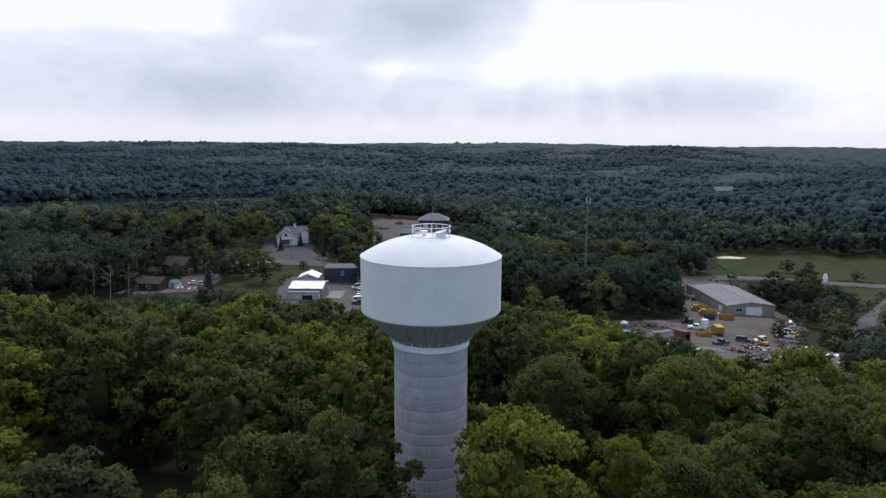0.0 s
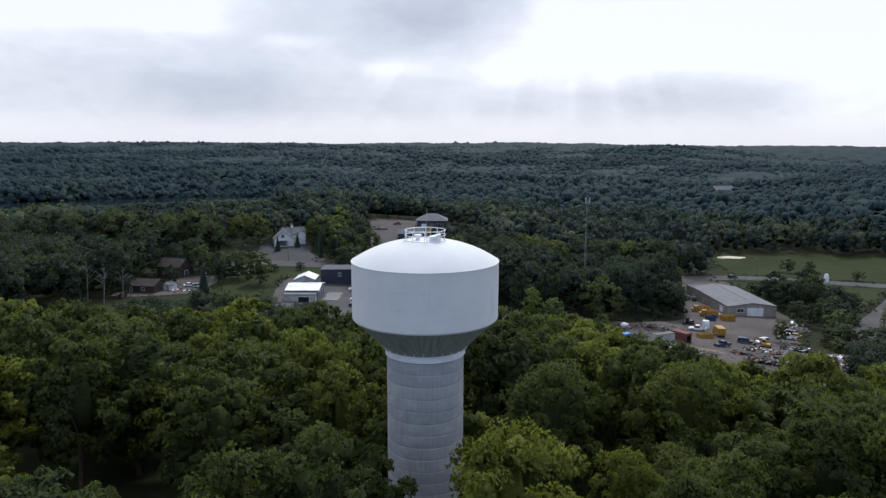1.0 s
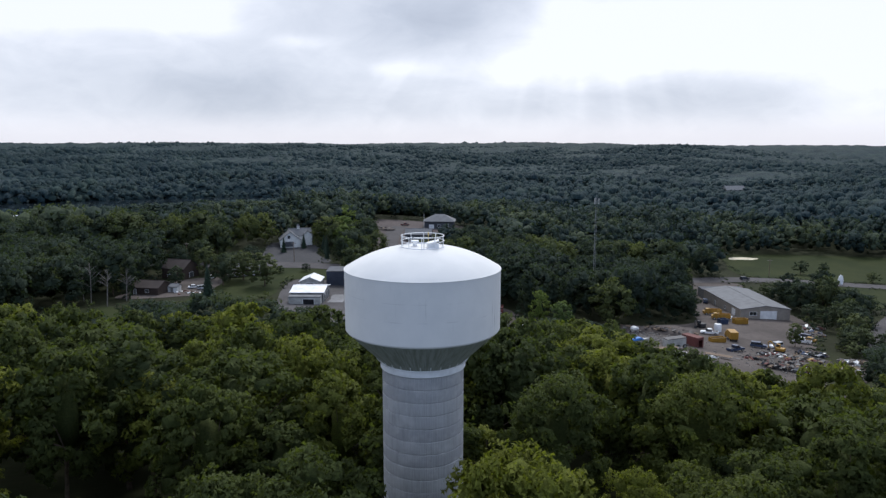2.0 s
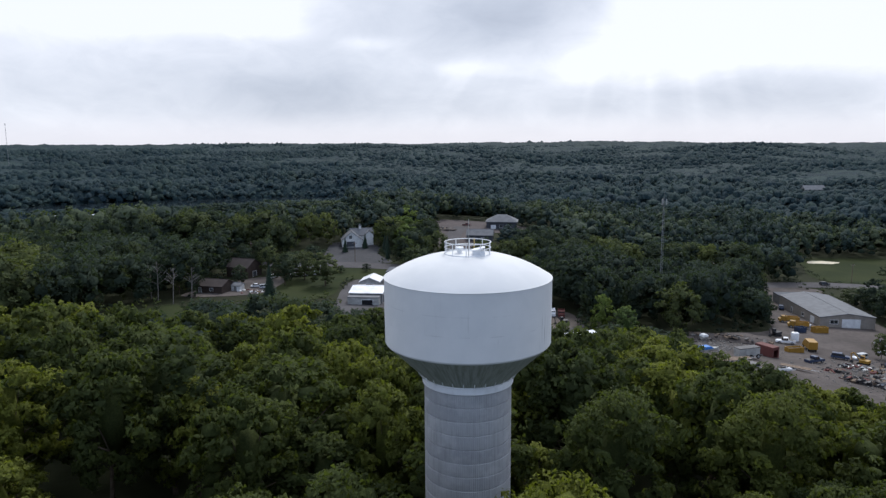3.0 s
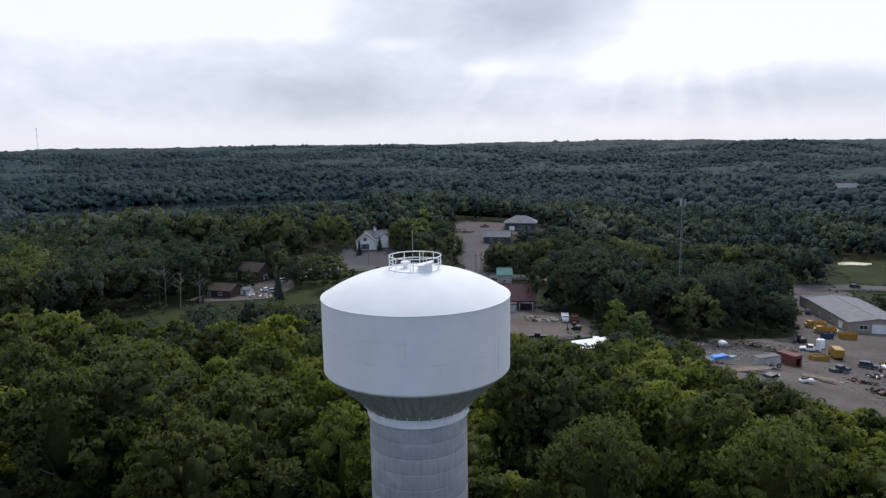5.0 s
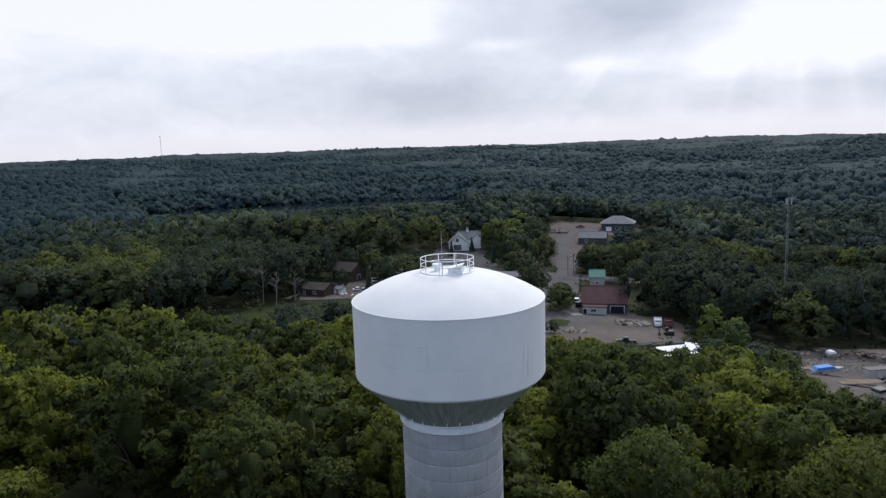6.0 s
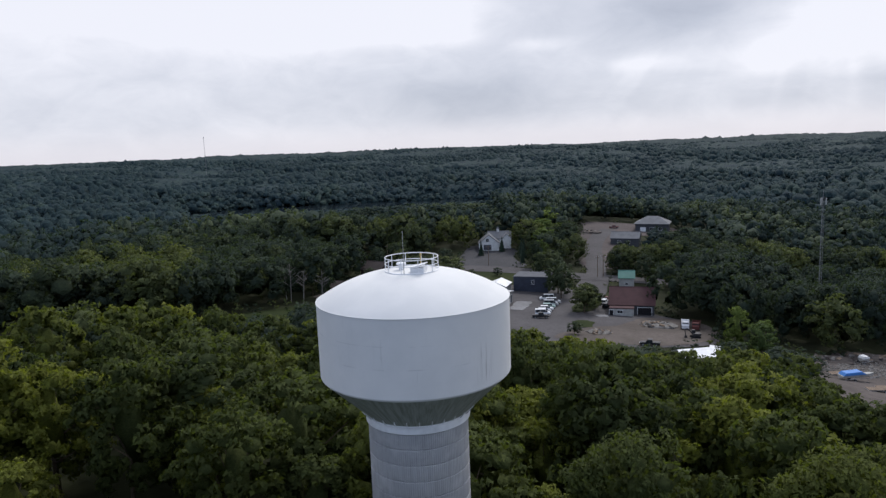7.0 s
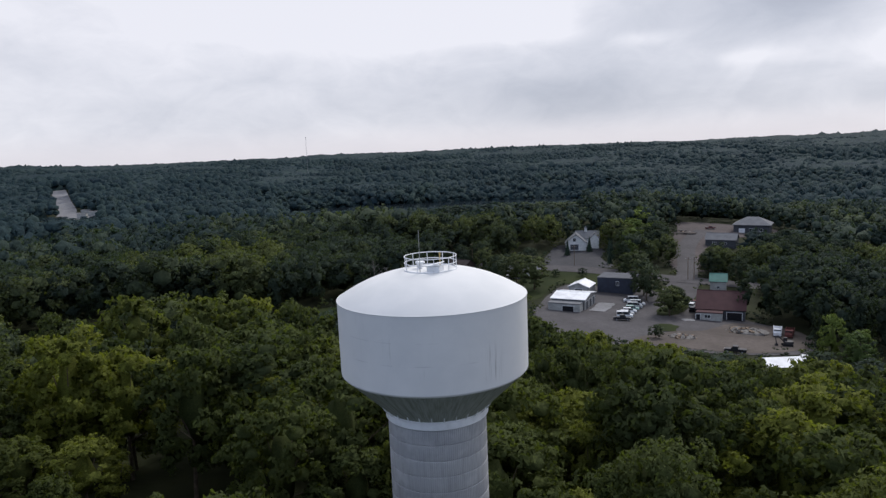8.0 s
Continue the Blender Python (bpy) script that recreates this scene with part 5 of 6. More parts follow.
sheet("concrete_apron", [(-25.2, 193), (-24.6, 197), (-24, 207), (-21, 208), (-18.5, 207.5), (-19, 200), (-19.6, 193), (-22, 192.6)], M["pale_road"], 0.24, "pale concrete apron beside the garage", "apron")


def stone_litter(x, y, rx, ry, yaw, n, seed):
    """Loose stones strewn over bare ground."""
    r = np.random.default_rng(seed)
    ca, sa = math.cos(math.radians(yaw)), math.sin(math.radians(yaw))
    verts, tris = [], []
    corner = np.array([(1, 0, 0), (-1, 0, 0), (0, 1, 0), (0, -1, 0), (0, 0, 1), (0, 0, -0.4)], float)
    face = np.array([(0, 2, 4), (2, 1, 4), (1, 3, 4), (3, 0, 4), (2, 0, 5), (1, 2, 5), (3, 1, 5), (0, 3, 5)])
    for k in range(n):
        u, v = r.normal(0, 0.5, 2)
        sx, sy = x + u * rx * ca - v * ry * sa, y + u * rx * sa + v * ry * ca
        if not inside(YARD, sx, sy):
            continue
        size = 0.12 + 0.5 * r.uniform() ** 3
        c = corner * r.uniform(0.6, 1.3, (6, 3)) * (size, size, size * 0.7)
        a = r.uniform(0, 6.28)
        c = np.stack([c[:, 0] * math.cos(a) - c[:, 1] * math.sin(a) + sx, c[:, 0] * math.sin(a) + c[:, 1] * math.cos(a) + sy, c[:, 2] + at(sx, sy) + 0.12], -1)
        tris.append(face + 6 * len(verts))
        verts.append(c)
    ob = new("stones", fast_mesh("stones", np.vstack(verts), np.vstack(tris), M["rubble"]))
    return tagged(ob, "loose grey stones and rubble on the yard's bare ground", "stones", kind="stuff")


stone_litter(74, 138, 20, 12, 38, 1500, 91)
stone_litter(108, 112, 26, 14, 50, 1300, 92)


def jet_ski(x, y, yaw):
    t = thing("jet_ski", pose(x, y, at(x, y) + 0.15, 0, 0, yaw), "small white and black jet ski on a trailer", "jet ski")
    part("hull", extruded([(-1.6, 0.5), (-1.6, 0.95), (0.6, 1.0), (1.5, 0.85), (1.8, 0.6), (1.2, 0.4)], 0.6), M["white"], t)
    part("seat", extruded([(-1.4, 0.95), (-1.2, 1.25), (0.0, 1.25), (0.3, 0.98)], 0.28), M["black"], t)
    part("handlebar", rods(((0.4, -0.4, 1.3), (0.4, 0.4, 1.3), 0.05), ((0.6, 0, 0.95), (0.4, 0, 1.3), 0.08)), M["black"], t)
    part("trailer_frame", rods(((-1.8, -0.6, 0.38), (1.6, -0.6, 0.38), 0.06), ((-1.8, 0.6, 0.38), (1.6, 0.6, 0.38), 0.06), ((1.6, -0.6, 0.38), (2.8, 0, 0.38), 0.06), ((1.6, 0.6, 0.38), (2.8, 0, 0.38), 0.06)), M["galv"], t)
    wheel_set(t, (-0.3,), 0.8, 0.28)


jet_ski(77, 101, 10)
statue = thing("field_marker", pose(226, 268, at(226, 268)), "tall white rounded marker beside the field road", "marker")
part("body", lathe([(0, 0), (1.1, 0), (1.3, 2.2), (0.9, 4.2), (0.25, 5.0), (0, 5.05)], 14), M["white"], statue, "", True)
part("base", boxes((-1.5, 1.5, -1.5, 1.5, -0.6, 0.1)), M["rubble"], statue)
for fx, fy, fw in ((-716, 592, 16), (-752, 612, 12), (-706, 566, 10)):
    building("roadside_building", "small pale flat-roofed building by the distant highway", "building", fx, fy, 35, fw, 9, 5, 0, "pale_wall", "silver_roof", sink=2)


# ---- trees ----
def ico(sub):
    bm = bmesh.new()
    bmesh.ops.create_icosphere(bm, subdivisions=sub, radius=1)
    v = np.array([q.co[:] for q in bm.verts])
    f = np.array([[q.index for q in p.verts] for p in bm.faces])
    bm.free()
    return v, f


ICO1, ICO2 = ico(1), ico(2)      # 20 and 80 triangles


def unit(v):
    return v / np.maximum(np.linalg.norm(v, axis=-1, keepdims=True), 1e-9)


def leaf_sprays(rng, pos, out, size, up=0.35, spread=0.45):
    """A pointed leaf spray at each place, facing outward and up: one triangle each."""
    n = len(pos)
    nor = unit(out * 0.8 + rng.normal(0, spread, (n, 3)) + np.array([0, 0, up]))
    tan = unit(np.cross(nor, rng.normal(0, 1, (n, 3))))
    bit = np.cross(nor, tan)
    s = (size * rng.uniform(0.55, 1.4, n))[:, None]
    verts = np.stack([pos - tan * s * 0.5 - bit * s * 0.4, pos + tan * s * 0.75 - nor * s * 0.15, pos - tan * s * 0.35 + bit * s * 0.45], 1).reshape(-1, 3)
    return verts, np.arange(n * 3).reshape(-1, 3)


def crown(rng, lobes, subs, leaves, leaf, radius=5.2, height=13.4, base=2.6, lobe=(0.27, 0.44), low=-0.45, steep=2.0, core=None, heart=None, flat=0.66, tuft=(0.32, 0.52), body=(0.36, 0.66), level=0.0, domed=0.4, reach=(0.56, 0.84)):
    """A crown of rounded boughs; each bough is a leafy core with tufts of leaf sprays over its upper side."""
    u = np.linspace(0.99, low, lobes) + rng.uniform(-0.07, 0.07, lobes)
    u = np.clip(u, -0.95, 0.99)
    phi = np.arange(lobes) * 2.39996 + rng.uniform(0, 0.9, lobes)
    p2, p3 = rng.uniform(0, 6, 2)
    bulge = 1 + 0.18 * np.sin(phi * 2 + p2) + 0.12 * np.sin(phi * 3 + p3)
    ring = (1 - np.abs(u) ** steep) ** 0.5 * rng.uniform(*reach, lobes) * bulge * radius
    mid = np.array([0, 0, base + height * 0.46])
    c = np.stack([np.cos(phi) * ring, np.sin(phi) * ring, mid[2] + u * height * 0.40 * rng.uniform(0.84, 1.06, lobes)], -1)
    cr = radius * rng.uniform(*lobe, lobes)
    axis = unit(unit((c - mid) / [radius, radius, height * 0.5]) * 0.7 + [0, 0, 0.75])
    shape = np.array([1, 1, flat])
    whole = lambda p: unit((p - mid) / [radius, radius, height * 0.5] + [0, 0, 0.15])
    vs, fs, ns, n = [], [], [], 0
    if heart is not None:
        v0, f0 = heart
        vs.append(v0 * rng.uniform(0.55, 1.15, (len(v0), 1)) * [radius * 0.27, radius * 0.27, height * 0.28] + mid)
        fs.append(f0)
        ns.append(v0)
        n = len(v0)
    v0, f0 = core or ICO1
    for k in range(lobes):
        q = v0 * rng.uniform(*body, (len(v0), 1)) * cr[k] * shape
        vs.append(q + c[k])
        fs.append(f0 + n)
        ns.append(unit(v0 * (1 - domed) + whole(q + c[k]) * domed + [0, 0, level]))
        n += len(v0)
    if subs:
        which = np.repeat(np.arange(lobes), subs)
        d1 = unit(rng.normal(0, 1, (lobes * subs, 3)))
        lean = np.sum(d1 * axis[which], 1)
        d1 = unit(np.where((lean < -0.15)[:, None], d1 - 2 * lean[:, None] * axis[which], d1))
        sc = c[which] + d1 * (cr[which] * rng.uniform(0.70, 1.08, len(which)))[:, None] * shape
        sr = cr[which] * rng.uniform(*tuft, len(which))
        w2 = np.repeat(np.arange(len(which)), leaves)
        d2 = unit(rng.normal(0, 1, (len(w2), 3)) + axis[which][w2] * 0.55)
        pos = sc[w2] + d2 * (sr[w2] * rng.uniform(0.55, 1.12, len(w2)))[:, None] * [1, 1, 0.72]
        lv, lf = leaf_sprays(rng, pos, d2, leaf)
        soft = unit((d2 * 0.4 + d1[w2] * 0.6) * (1 - domed) + whole(pos) * domed + rng.normal(0, 0.16, d2.shape) + [0, 0, level])
        vs.append(lv)
        fs.append(lf + n)
        ns.append(np.repeat(soft, 3, 0))
    return np.vstack(vs), np.vstack(fs), c, np.vstack(ns)


def trunk_mesh(rng, name, c, base, mat):
    bm = bmesh.new()
    rod(bm, (0, 0, -1.2), (0.1, 0.05, base), 0.27, 7, 0.2)
    rod(bm, (0.1, 0.05, base), (0.2, -0.1, base + 6), 0.2, 6, 0.07)
    for k in rng.choice(len(c), min(6, len(c)), replace=False):
        start = Vector((0.12, 0, base + rng.uniform(-0.5, 3.5)))
        end = Vector(c[k])
        rod(bm, start, start.lerp(end, 0.9), 0.1, 4, 0.03)
    me = bpy.data.meshes.new(name)
    bm.to_mesh(me)
    bm.free()
    me.materials.append(mat)
    return me


rng = np.random.default_rng(7)
# well-seen trees of the knoll: place and height of the crown's top
KEY_TREES = [(5.3, -18, 22.6), (-7.6, -15.5, 22.4), (-25, -23, 22.8), (-15, -14.5, 21), (-22, 10, 18.4), (-21, 20, 18.6), (-23, 33, 18.8), (14.5, 9, 19),
             (29, 20, 16.8), (22, 32, 14.8), (18, 44, 14.8), (31, 43, 14), (31, 60, 10.8), (38, 62, 10.4), (35, 49, 12.5), (41, 25, 11.8), (25, -1, 13.2), (46, 10, 12),
             (-51, 30, 16), (-50, 40, 14), (-51, 70, 12.4), (-64, 58, 14.8), (-70, 32, 15.2), (-66, 48, 13), (-40, 16, 16.8), (-46, 57, 12.8), (12, 33, 16.6), (-58, 67, 14.5), (-72, 61, 14.8), (-80, 46, 16.3), (-90, 58, 14), (-76, 74, 12.5), (-66, 78, 12), (-100, 46, 15), (-88, 72, 11),
             (38.5, 39.7, 9.6), (42, 38.5, 9.4), (46, 36.5, 9.2), (48.3, 35.3, 8.2), (50.7, 34, 7.3), (52.5, 32.8, 6.6), (54.5, 31.3, 5.8)]


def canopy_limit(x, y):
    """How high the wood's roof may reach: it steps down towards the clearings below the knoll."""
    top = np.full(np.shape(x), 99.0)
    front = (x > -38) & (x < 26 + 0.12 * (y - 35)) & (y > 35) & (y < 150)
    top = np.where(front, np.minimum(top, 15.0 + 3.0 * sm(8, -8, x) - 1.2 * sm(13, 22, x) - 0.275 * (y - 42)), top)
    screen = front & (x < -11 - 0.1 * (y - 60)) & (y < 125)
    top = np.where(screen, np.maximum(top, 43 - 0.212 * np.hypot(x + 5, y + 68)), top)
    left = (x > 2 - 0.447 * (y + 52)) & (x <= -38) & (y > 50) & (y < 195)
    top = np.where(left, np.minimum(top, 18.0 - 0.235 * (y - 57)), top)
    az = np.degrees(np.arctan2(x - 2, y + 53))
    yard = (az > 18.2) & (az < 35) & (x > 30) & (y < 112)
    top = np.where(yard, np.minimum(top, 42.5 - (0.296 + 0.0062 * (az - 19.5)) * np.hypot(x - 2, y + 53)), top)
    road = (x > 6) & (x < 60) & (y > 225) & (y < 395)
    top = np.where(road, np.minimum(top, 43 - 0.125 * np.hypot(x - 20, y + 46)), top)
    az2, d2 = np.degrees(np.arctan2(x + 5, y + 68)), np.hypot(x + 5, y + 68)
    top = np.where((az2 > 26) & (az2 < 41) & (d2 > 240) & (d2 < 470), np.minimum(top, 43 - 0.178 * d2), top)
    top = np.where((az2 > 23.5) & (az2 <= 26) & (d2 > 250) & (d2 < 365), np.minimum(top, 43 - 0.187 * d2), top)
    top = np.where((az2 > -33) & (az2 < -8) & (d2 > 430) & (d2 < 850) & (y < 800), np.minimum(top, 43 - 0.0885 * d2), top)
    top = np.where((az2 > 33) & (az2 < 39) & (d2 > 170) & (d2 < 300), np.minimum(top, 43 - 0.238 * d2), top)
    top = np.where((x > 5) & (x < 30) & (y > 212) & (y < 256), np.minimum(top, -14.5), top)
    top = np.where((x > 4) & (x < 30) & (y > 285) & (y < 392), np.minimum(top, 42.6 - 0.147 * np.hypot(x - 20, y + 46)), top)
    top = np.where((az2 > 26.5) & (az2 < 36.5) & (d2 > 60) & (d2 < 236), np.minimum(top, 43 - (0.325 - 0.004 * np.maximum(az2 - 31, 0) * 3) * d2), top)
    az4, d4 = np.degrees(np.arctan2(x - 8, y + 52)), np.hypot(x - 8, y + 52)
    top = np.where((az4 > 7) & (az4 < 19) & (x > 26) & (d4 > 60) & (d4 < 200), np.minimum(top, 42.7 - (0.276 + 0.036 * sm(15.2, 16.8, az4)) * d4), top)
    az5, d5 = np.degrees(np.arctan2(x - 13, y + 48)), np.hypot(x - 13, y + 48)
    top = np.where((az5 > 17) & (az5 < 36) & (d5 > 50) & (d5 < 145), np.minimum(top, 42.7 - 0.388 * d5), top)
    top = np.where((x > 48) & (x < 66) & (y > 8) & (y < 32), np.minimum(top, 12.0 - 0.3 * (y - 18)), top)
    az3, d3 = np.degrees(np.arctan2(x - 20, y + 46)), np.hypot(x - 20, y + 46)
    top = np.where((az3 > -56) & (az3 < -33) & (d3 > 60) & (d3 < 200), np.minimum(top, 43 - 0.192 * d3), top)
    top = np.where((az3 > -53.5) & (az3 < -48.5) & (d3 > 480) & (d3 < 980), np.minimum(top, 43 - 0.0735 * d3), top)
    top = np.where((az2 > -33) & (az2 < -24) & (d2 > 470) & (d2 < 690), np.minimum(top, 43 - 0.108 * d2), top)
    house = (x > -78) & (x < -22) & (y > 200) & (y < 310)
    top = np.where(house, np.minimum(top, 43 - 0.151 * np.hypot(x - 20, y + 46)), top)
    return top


def spots(spacing, keep, reach=920):
    """Places on a jittered lattice."""
    n = int(reach / spacing * 1.2)
    i, k = np.meshgrid(np.arange(-n, n), np.arange(-n, n))
    x = (i + 0.5 * (k % 2)) * spacing + rng.uniform(-0.36, 0.36, i.shape) * spacing
    y = k * spacing * 0.87 + rng.uniform(-0.36, 0.36, i.shape) * spacing
    x, y = x.ravel(), y.ravel()
    m = keep(x, y)
    return x[m], y[m]


def in_view(x, y, side=8.0):
    """The wedge of country ahead of the flight."""
    a = np.degrees(np.arctan2(x - 8, y + 62))
    return (a > -56 - side) & (a < 38 + side)


NEAR = 96.0      # how far round the tower trees are single things


def hollows(x, y):
    """Gaps in the wood, where one looks down between the crowns."""
    h = np.zeros(np.shape(x), bool)
    for hx, hy, hr in ((-38, -2, 18), (-12, 6, 7), (-50, 8, 8), (-33, 44, 6), (24, 10, 6), (-84, 40, 7), (6, 22, 5), (-8, 44, 6), (11, 1, 7.5), (9, 14, 7.0)):
        h |= np.hypot(x - hx, y - hy) < hr
    return h


def tree_kind(k, lobes, subs, leaves, leaf, core):
    r = np.random.default_rng(100 + k)
    v, f, c, nor = crown(r, lobes, subs, leaves, leaf, radius=5.3 * r.uniform(0.9, 1.15), core=core, heart=ICO2, lobe=(0.19, 0.38), low=-0.85)
    t = thing("tree", pose(0, 0, -500), "broad-leaved tree with a full dark green crown", "tree", "trees round the tower")
    trunk = new("trunk", trunk_mesh(r, "trunk", c, 5.0, M["bark"]))
    v[:, 2] *= 16.0 / v[:, 2].max()
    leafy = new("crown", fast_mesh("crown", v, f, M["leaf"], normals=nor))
    trunk.parent = leafy.parent = t
    return t


def build_near_trees():
    close = [tree_kind(40 + k, 36, 9, 42, 0.28, ICO1) for k in range(7)]
    fine = [tree_kind(k, 32, 8, 22, 0.40, ICO1) for k in range(8)]
    coarse = [tree_kind(20 + k, 26, 6, 12, 0.64, ICO1) for k in range(6)]
    x, y = spots(8.6, lambda x, y: (np.hypot(x, y) < NEAR) & in_view(x, y, 0) & ~open_ground(x, y, 3.0) & ~scrubland(x, y) & (y > -38) & ~((abs(x + 1) < 4.5) & (y < -4)) & (np.hypot(x, y) > 11.5) & ~((np.hypot(x, y) < 16) & (y < 3)), 140)
    free = np.ones(len(x), bool)
    for kx, ky, _ in KEY_TREES:
        free &= np.hypot(x - kx, y - ky) > 6.2
    x, y = x[free], y[free]
    size = rng.uniform(0.66, 1.12, len(x))
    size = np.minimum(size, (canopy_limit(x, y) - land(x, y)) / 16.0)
    size = np.where(hollows(x, y), np.where(rng.uniform(0, 1, len(x)) < 0.75, size * rng.uniform(0.34, 0.62, len(x)), 0.0), size)
    size = np.minimum(size, (21.5 - land(x, y)) / 16.0)
    places = [(a, b, (c - at(a, b)) / 16.0) for a, b, c in KEY_TREES] + [(a, b, c) for a, b, c in zip(x, y, size) if c > 0.25]
    used = {}
    for px, py, s in places:
        away = min(math.hypot(px + 5, py + 68), math.hypot(px, py + 54), math.hypot(px - 20, py + 46))
        kinds = close if away < 60 else fine if away < 100 else coarse
        n = used[len(kinds)] = used.get(len(kinds), -1) + 1
        w = max(s, 0.72 if s > 0.5 else 0.42) * rng.uniform(0.84, 1.1)
        m = pose(px, py, at(px, py), rng.uniform(-3, 3), rng.uniform(-3, 3), rng.uniform(0, 360)) @ Matrix.Diagonal((w, w * rng.uniform(0.9, 1.1), s, 1))
        if n < len(kinds):
            kinds[n].matrix_basis = m
        else:
            copy_thing(kinds[n % len(kinds)], m)


def scatter(name, label, x, y, kinds, mat, low=0.8, high=1.2, limit=False, tall=16.0):
    """Many trees in one mesh."""
    vs, fs, ts, ns, n = [], [], [], [], 0
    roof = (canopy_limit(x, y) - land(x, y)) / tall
    for px, py, pz, cap in zip(x, y, land(x, y), roof):
        v, f, _, nor = kinds[rng.integers(len(kinds))]
        wave = 0.5 + 0.5 * math.sin(px / 31 + 2.1 * math.sin(py / 43)) * math.cos(py / 27 + 1.7 * math.sin(px / 39))
        a, s = rng.uniform(0, 6.28), low + (high - low) * (0.5 * rng.uniform() + 0.5 * wave)
        if (40 < px < 135 and 160 < py < 245) or (px < -95 and 60 < py < 330):
            s *= 1.28      # the tall edges of the wood
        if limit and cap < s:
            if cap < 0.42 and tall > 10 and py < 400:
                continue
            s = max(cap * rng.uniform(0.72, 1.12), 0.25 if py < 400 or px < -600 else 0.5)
        if px * px + py * py > 290000:
            stand = math.sin(px / 83 + 1.3 * math.sin(py / 120)) * math.cos(py / 58 + 1.6 * math.sin(px / 140))
            s = s * (1.0 + 0.28 * stand) if not limit or cap > s else s
        w = max(s, 0.8 * high) * (rng.uniform(0.62, 1.22) if py * py + px * px < 290000 else rng.uniform(0.6, 1.4))
        ca, sa = math.cos(a) * w, math.sin(a) * w
        q = np.stack([v[:, 0] * ca - v[:, 1] * sa + px, v[:, 0] * sa + v[:, 1] * ca + py, v[:, 2] * s + pz], -1)
        vs.append(q)
        ns.append(np.stack([nor[:, 0] * ca / w - nor[:, 1] * sa / w, nor[:, 0] * sa / w + nor[:, 1] * ca / w, nor[:, 2]], -1))
        fs.append(f + n)
        dark = 0.4 if 40 < px < 135 and 160 < py < 245 else 1.0      # lower tint, so darker leaves, for the stand behind the clearing
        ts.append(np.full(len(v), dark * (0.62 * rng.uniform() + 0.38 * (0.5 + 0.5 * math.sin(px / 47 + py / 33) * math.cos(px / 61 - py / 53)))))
        n += len(v)
    ob = new(name, fast_mesh(name, np.vstack(vs), np.vstack(fs), mat, np.concatenate(ts), normals=np.vstack(ns)))
    return tagged(ob, label, "woods", kind="stuff")


def build_woods():
    r = np.random.default_rng(5)
    mid = [crown(r, 16, 9, 12, 0.64, r.uniform(6.0, 8.0), 15.2, 0.9, (0.30, 0.46), -0.72, 2.8, flat=0.85, domed=0.65, reach=(0.6, 0.76), body=(0.46, 0.70), level=0.1) for _ in range(12)]
    far = [crown(r, 9, 4, 4, 1.1, r.uniform(6.0, 8.2), 15.2, 0.9, (0.36, 0.54), -0.65, 2.8, flat=0.9, domed=0.7, reach=(0.6, 0.76), body=(0.55, 0.82), level=0.1) for _ in range(14)]
    dim = [crown(r, 3, 2, 2, 1.6, r.uniform(6.0, 8.0), 16.0, 1.0, (0.55, 0.78), -0.1, 2.6, flat=0.95, body=(0.6, 0.95), level=0.2, domed=0.6) for _ in range(16)]
    dot = [crown(r, 1, 0, 0, 1.0, r.uniform(5.6, 8.0), 12.0, 2.0, (0.95, 1.15), -0.3, flat=1.15, body=(0.6, 1.15), level=0.3, domed=0.3) for _ in range(16)]
    low = [crown(r, 4, 4, 4, 0.6, 2.6, 4.6, -0.8, (0.36, 0.5)) for _ in range(6)]
    seen = lambda x, y: in_view(x, y, 2) & ~open_ground(x, y, 2.5) & ~scrubland(x, y)
    x, y = spots(12.4, lambda x, y: (np.hypot(x, y) >= NEAR) & (np.hypot(x, y) < 330) & (y > -20) & seen(x, y), 330)
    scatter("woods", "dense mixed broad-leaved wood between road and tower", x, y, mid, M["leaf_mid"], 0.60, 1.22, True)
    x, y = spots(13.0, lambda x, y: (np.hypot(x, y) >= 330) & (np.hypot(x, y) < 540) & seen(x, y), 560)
    scatter("distant_woods", "forest beyond the road and round the pond", x, y, far, M["leaf_dist_haze"], 0.66, 1.25, True)
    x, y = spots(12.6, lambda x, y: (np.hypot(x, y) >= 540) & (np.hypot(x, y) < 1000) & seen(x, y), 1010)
    scatter("far_bank_woods", "dark forest on the pond's far bank, leaves tinted blue for haze", x, y, dim, M["leaf_bank_haze"], 0.6, 1.35, True)
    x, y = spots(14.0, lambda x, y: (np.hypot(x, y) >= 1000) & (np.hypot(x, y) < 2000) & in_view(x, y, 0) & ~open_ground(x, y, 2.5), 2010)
    scatter("upland_woods", "green forest rising to the skyline, leaves tinted blue for haze", x, y, dot, M["leaf_far_haze"], 0.5, 1.05)
    x, y = spots(5.0, lambda x, y: scrubland(x, y) & ~open_ground(x, y, 1.2), 240)
    ex, ey = spots(4.2, lambda x, y: (np.hypot(x, y) < 420) & (y > 60) & in_view(x, y, 0) & open_ground(x, y, 2.2) & ~open_ground(x, y, 0.2), 430)
    x, y = np.concatenate([x, ex]), np.concatenate([y, ey])
    scatter("scrub", "low green scrub and saplings at the clearings' edges", x, y, low, M["leaf_mid"], 0.35, 0.9, True, 4.5)
    x, y = spots(19.0, lambda x, y: (np.hypot(x, y) < 300) & ~in_view(x, y, 3) & (np.hypot(x - 8, y + 60) > 30), 310)
    scatter("woods_behind", "forest on the other side of the tower's knoll", x, y, dim, M["leaf_mid"], 0.85, 1.15)


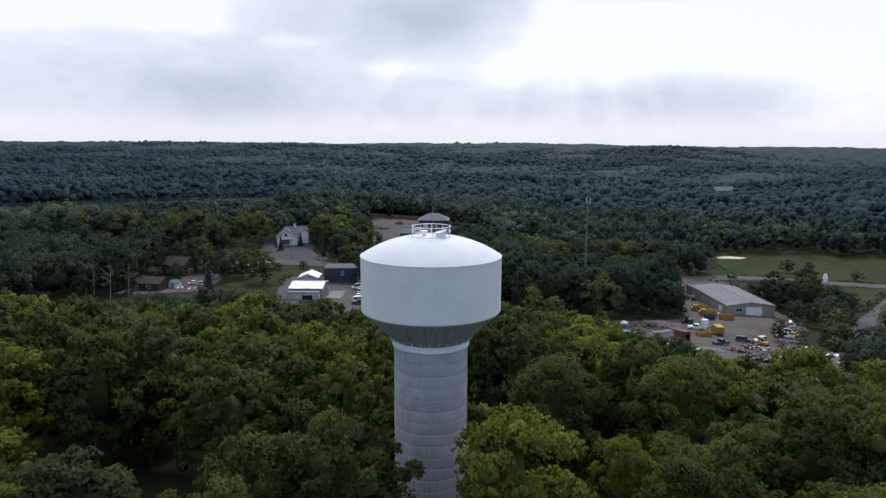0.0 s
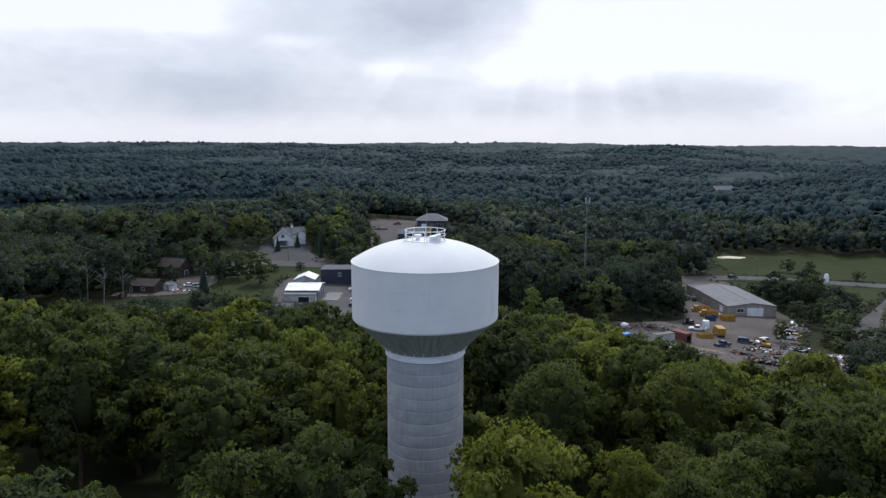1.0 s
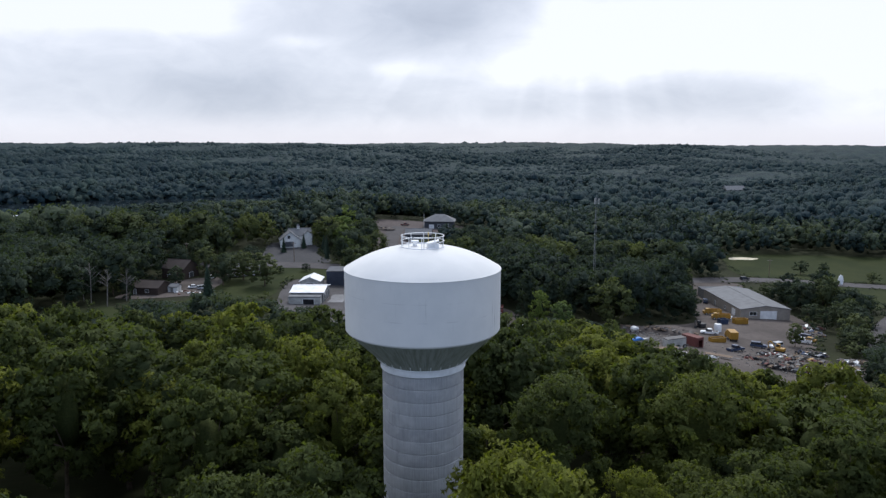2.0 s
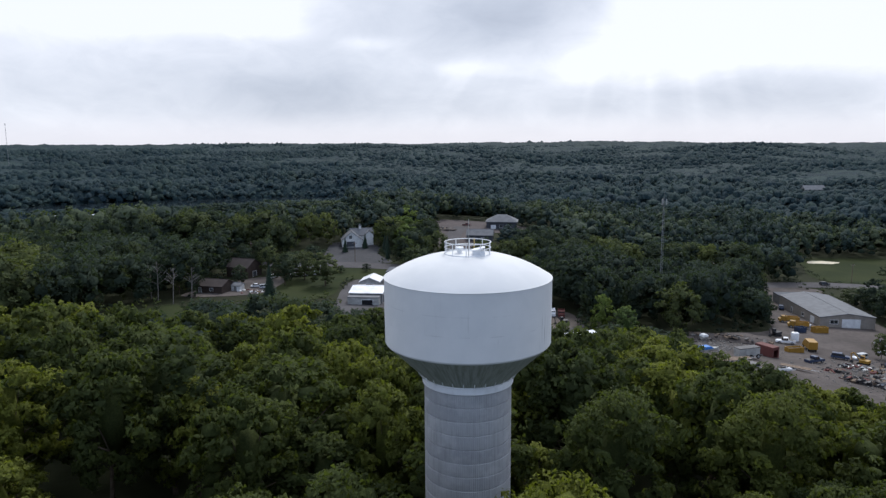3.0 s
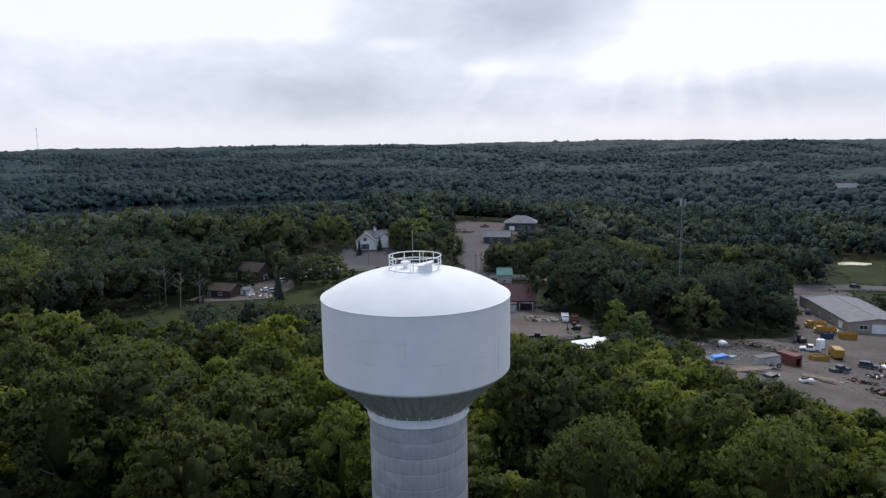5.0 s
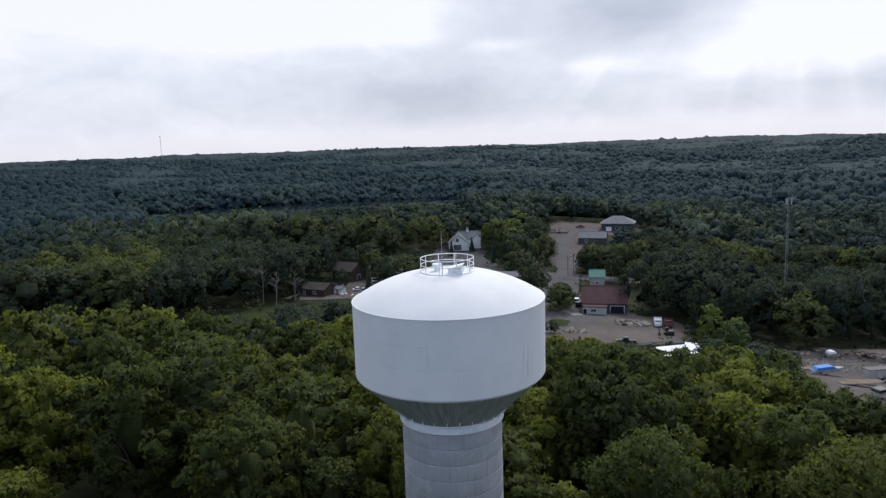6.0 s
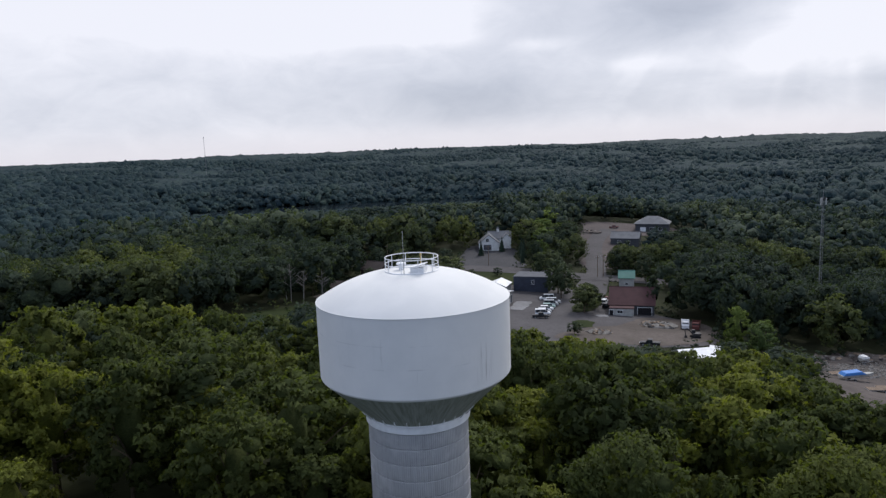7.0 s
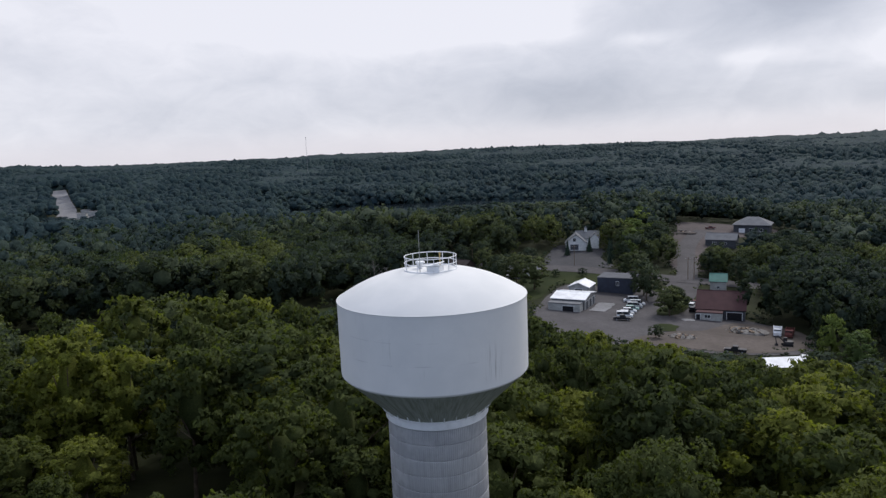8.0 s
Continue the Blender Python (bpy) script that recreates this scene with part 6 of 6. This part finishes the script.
def build_canopy():
    """The forest roof far away: one sheet whose humps are the crowns."""
    nr, na = 190, 420
    radii = np.geomspace(545, 4600, nr)
    ang = np.radians(np.linspace(-62, 46, na))
    rr, aa = np.meshgrid(radii, ang, indexing="ij")
    r = np.random.default_rng(3)
    rr = rr * (1 + r.uniform(-0.002, 0.002, rr.shape))
    x, y = rr * np.sin(aa) + 8, rr * np.cos(aa)
    block = lambda n, s: np.repeat(np.repeat(r.uniform(0, 1, (n, s)), -(-nr // n), 0), -(-na // s), 1)[:nr, :na]
    hump = 5.0 * r.uniform(0, 1, rr.shape) + 5.0 * block(95, 140) + 3.0 * block(60, 40)
    hump += np.where(r.uniform(0, 1, rr.shape) > 0.985, r.uniform(2, 7, rr.shape), 0) * (rr > 1950)
    z = land(x, y) + 8.6 + hump * (0.25 + 0.75 * sm(1500, 2000, rr))
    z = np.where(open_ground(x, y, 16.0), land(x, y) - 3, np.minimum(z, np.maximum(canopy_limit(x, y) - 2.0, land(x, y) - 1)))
    verts = np.stack([x, y, z], -1).reshape(-1, 3)
    n = len(ang)
    i, k = np.meshgrid(np.arange(len(radii) - 1), np.arange(n - 1), indexing="ij")
    a, b, c, d = i * n + k, i * n + k + 1, (i + 1) * n + k + 1, (i + 1) * n + k
    tris = np.concatenate([np.stack([a, b, c], -1).reshape(-1, 3), np.stack([a, c, d], -1).reshape(-1, 3)])
    tint = block(95, 210).ravel()
    ob = new("forest_canopy", fast_mesh("forest_canopy", verts, tris[:, ::-1], M["leaf_far_haze"], tint))
    tagged(ob, "green forest reaching to the horizon, haze blue in its leaf colour", "woods", kind="stuff")


def build_lot_trees():
    """Single trees by the houses, the road and the yard: place, height, width, kind."""
    r = np.random.default_rng(60)
    kinds = []
    for k in range(6):
        v, f, c, nor = crown(np.random.default_rng(70 + k), 20, 6, 14, 0.55, 5.0, 15.0, 0.4, (0.28, 0.42), -0.75, 2.4, flat=0.78, heart=ICO2)
        v[:, 2] *= 16.0 / v[:, 2].max()
        kinds.append((fast_mesh("crown", v, f, M["leaf_lot" if k < 4 else "leaf_young"], normals=nor), trunk_mesh(r, "trunk", c, 5.0, M["bark"])))
    for x, y, h, w, label in [(44.5, 149, 13, 0.65, "bright young tree at the gravel clearing's edge"), (48, 134, 10, 0.75, "bright round tree at the clearing's edge"), (50, 144, 10, 0.65, "bright tree at the wood's edge"), (49, 140, 9.5, 0.65, "round green tree at the clearing's edge"), (-8.5, 218, 14.5, 0.95, "leafy tree beside the navy building"), (-10.5, 227, 15, 1.0, "leafy tree beside the navy building"),
                              (1.6, 194.5, 10.5, 0.95, "dense dark bush on the grass island"), (2.6, 201, 10, 0.85, "dark bushy tree on the grass island"), (3.4, 208, 8, 0.7, "dark bushy tree on the grass island"), (-66, 262, 11, 0.9, "round tree by the road"), (-40, 257, 4, 0.4, "clipped bush beside the road"),
                              (-72, 238, 12, 0.95, "round tree between the brown houses"), (-53, 224, 14.5, 1.25, "round tree on the lawn"), (-82, 246, 13, 0.9, "tree behind the brown house"), (-108, 229, 15, 1.0, "tall tree beside the brown house"),
                              (-106, 205, 14, 0.9, "tall tree beside the low house"), (-51, 253, 3.5, 0.4, "small bush on the roadside lawn"), (0.6, 159, 4.5, 0.42, "low bush in the parking area"),
                              (-24, 296, 11, 1.15, "bright green tree beside the side road"), (-25, 310, 14, 1.4, "bright green tree beside the side road"), (-27, 326, 16, 1.5, "tall bright tree between house and sandy clearing"), (-27, 344, 17, 1.5, "tall bright tree between house and sandy clearing"),
                              (-26, 362, 16, 1.4, "bright tree at the sandy clearing's edge"), (12, 276, 12, 1.0, "dark round tree beside the side road"), (15, 290, 13, 1.1, "dark tree behind the green-roofed shed"),
                              (24, 262, 13, 0.9, "dark tree beside the green-roofed shed"), (136, 247, 10, 0.5, "slim tree by the yard entrance"),
                              (-64, 236, 13, 1.1, "round tree on the lawn"), (-70, 225, 14, 1.0, "dark tree between lawn and yard"), (-88, 222, 9, 0.7, "tree between the brown houses"), (122, 137, 8, 0.5, "light green tree among the scrap"), (143, 140, 11, 0.9, "young tree behind the scrap"), (150, 148, 12, 0.9, "young tree behind the scrap"),
                              (156, 160, 13, 0.9, "young tree behind the scrap"), (150, 128, 9, 0.95, "round dark tree below the curved road"), (140, 118, 10, 0.95, "round dark tree below the yard"), (150, 165, 9, 0.6, "bushy tree at the yard's edge"), (166, 188, 17, 1.05, "large tree behind the workshop"), (172, 200, 18, 1.1, "large tree behind the workshop"), (178, 212, 16, 1.0, "broad tree near the road"),
                              (163, 210, 15, 0.95, "green tree behind the workshop"), (235, 296, 7, 0.6, "round bush on the field's edge"), (248, 274, 6, 0.6, "round bush by the field road"), (222, 296, 8, 0.7, "bushy tree on the field's edge"),
                              (131, 122, 5, 0.6, "bush among the scrap"), (136, 126, 9, 0.9, "young tree at the yard's corner"), (128, 100, 7, 0.9, "young tree below the yard"), (152, 176, 8, 0.8, "bushy tree at the yard's edge"), (138, 134, 8, 0.8, "young tree behind the scrap"), (160, 172, 10, 0.9, "young tree behind the scrap")]:
        crown_me, trunk_me = kinds[r.integers(4)] if "bright" not in label else kinds[4 + r.integers(2)]
        t = thing("tree", pose(x, y, at(x, y), 0, 0, r.uniform(0, 360)) @ Matrix.Diagonal((w, w, h / 16.0, 1)), label, "tree")
        a, b = new("crown", crown_me), new("trunk", trunk_me)
        a.parent = b.parent = t
    for x, y, h in ((-71, 205, 13), (-56, 300, 8), (-34, 300, 10), (-36, 306, 9), (-47, 311, 8), (-33, 288, 7), (-112, 240, 16), (-118, 214, 17)):
        t = thing("spruce", pose(x, y, at(x, y)), "narrow dark spruce tree", "tree", "spruces by the houses")
        v, f = [], []
        n = 26
        for k in range(n):
            z = h * (0.08 + 0.92 * k / n)
            rad = (h * 0.19) * (1 - k / n) + 0.15
            m = 9
            ring = [(math.cos(2 * math.pi * (j + 0.5 * (k % 2)) / m + k) * rad * r.uniform(0.75, 1.2), math.sin(2 * math.pi * (j + 0.5 * (k % 2)) / m + k) * rad * r.uniform(0.75, 1.2), z - rad * 0.45) for j in range(m)]
            base = len(v)
            for j in range(m):
                q = Vector(ring[j])
                side = Vector((-q.y, q.x, 0)).normalized() * rad * 0.32
                v += [(q.x * 0.05, q.y * 0.05, z + 0.25), tuple(q + side), tuple(q - side + Vector((0, 0, 0.12)))]
                f.append((base + j * 3, base + j * 3 + 1, base + j * 3 + 2))
        part("trunk", rods(((0, 0, -0.5), (0, 0, h * 0.8), 0.16), n=6), M["bark"], t)
        needles = new("needles", mesh_of("needles", v, f, M["conifer"]))
        needles.parent = t


def bare_tree(x, y, h, lean, seed):
    """A dead tree: a pale leafless trunk with forking limbs."""
    r = random.Random(seed)
    t = thing("dead_tree", pose(x, y, at(x, y), lean, 0, r.uniform(0, 360)), "dead pale grey tree with bare branches", "tree", "dead trees in the wood")
    part("trunk", rods(((0, 0, -1), (0.2, 0.1, h * 0.6), 0.17), ((0.2, 0.1, h * 0.6), (0.1, 0.3, h), 0.09), n=7), M["dead_wood"], t)
    for k in range(16):
        z = h * r.uniform(0.42, 0.97)
        a, l = r.uniform(0, 6.28), (1.15 - z / h) * h * r.uniform(0.25, 0.5)
        p0 = Vector((0.18, 0.15, z))
        p1 = p0 + Vector((math.cos(a), math.sin(a), 0.75)) * l * 0.6
        limb = [(p0, p1, 0.055)]
        for j in range(3):
            limb.append((p1.lerp(p0, 0.3 * j), p1 + Vector((math.cos(a + r.uniform(-0.9, 0.9)), math.sin(a + r.uniform(-0.9, 0.9)), r.uniform(0.4, 1.2))) * l * 0.4, 0.03))
        part("limb", rods(*limb, n=4), M["dead_wood"], t)


for spec in ((-108, 190, 15, 3, 1), (-101, 186, 13, -4, 2), (-98, 196, 12, 4, 3), (-113, 196, 14, -2, 4)):
    bare_tree(*spec)


build_lot_trees()
build_near_trees()
build_woods()
build_canopy()
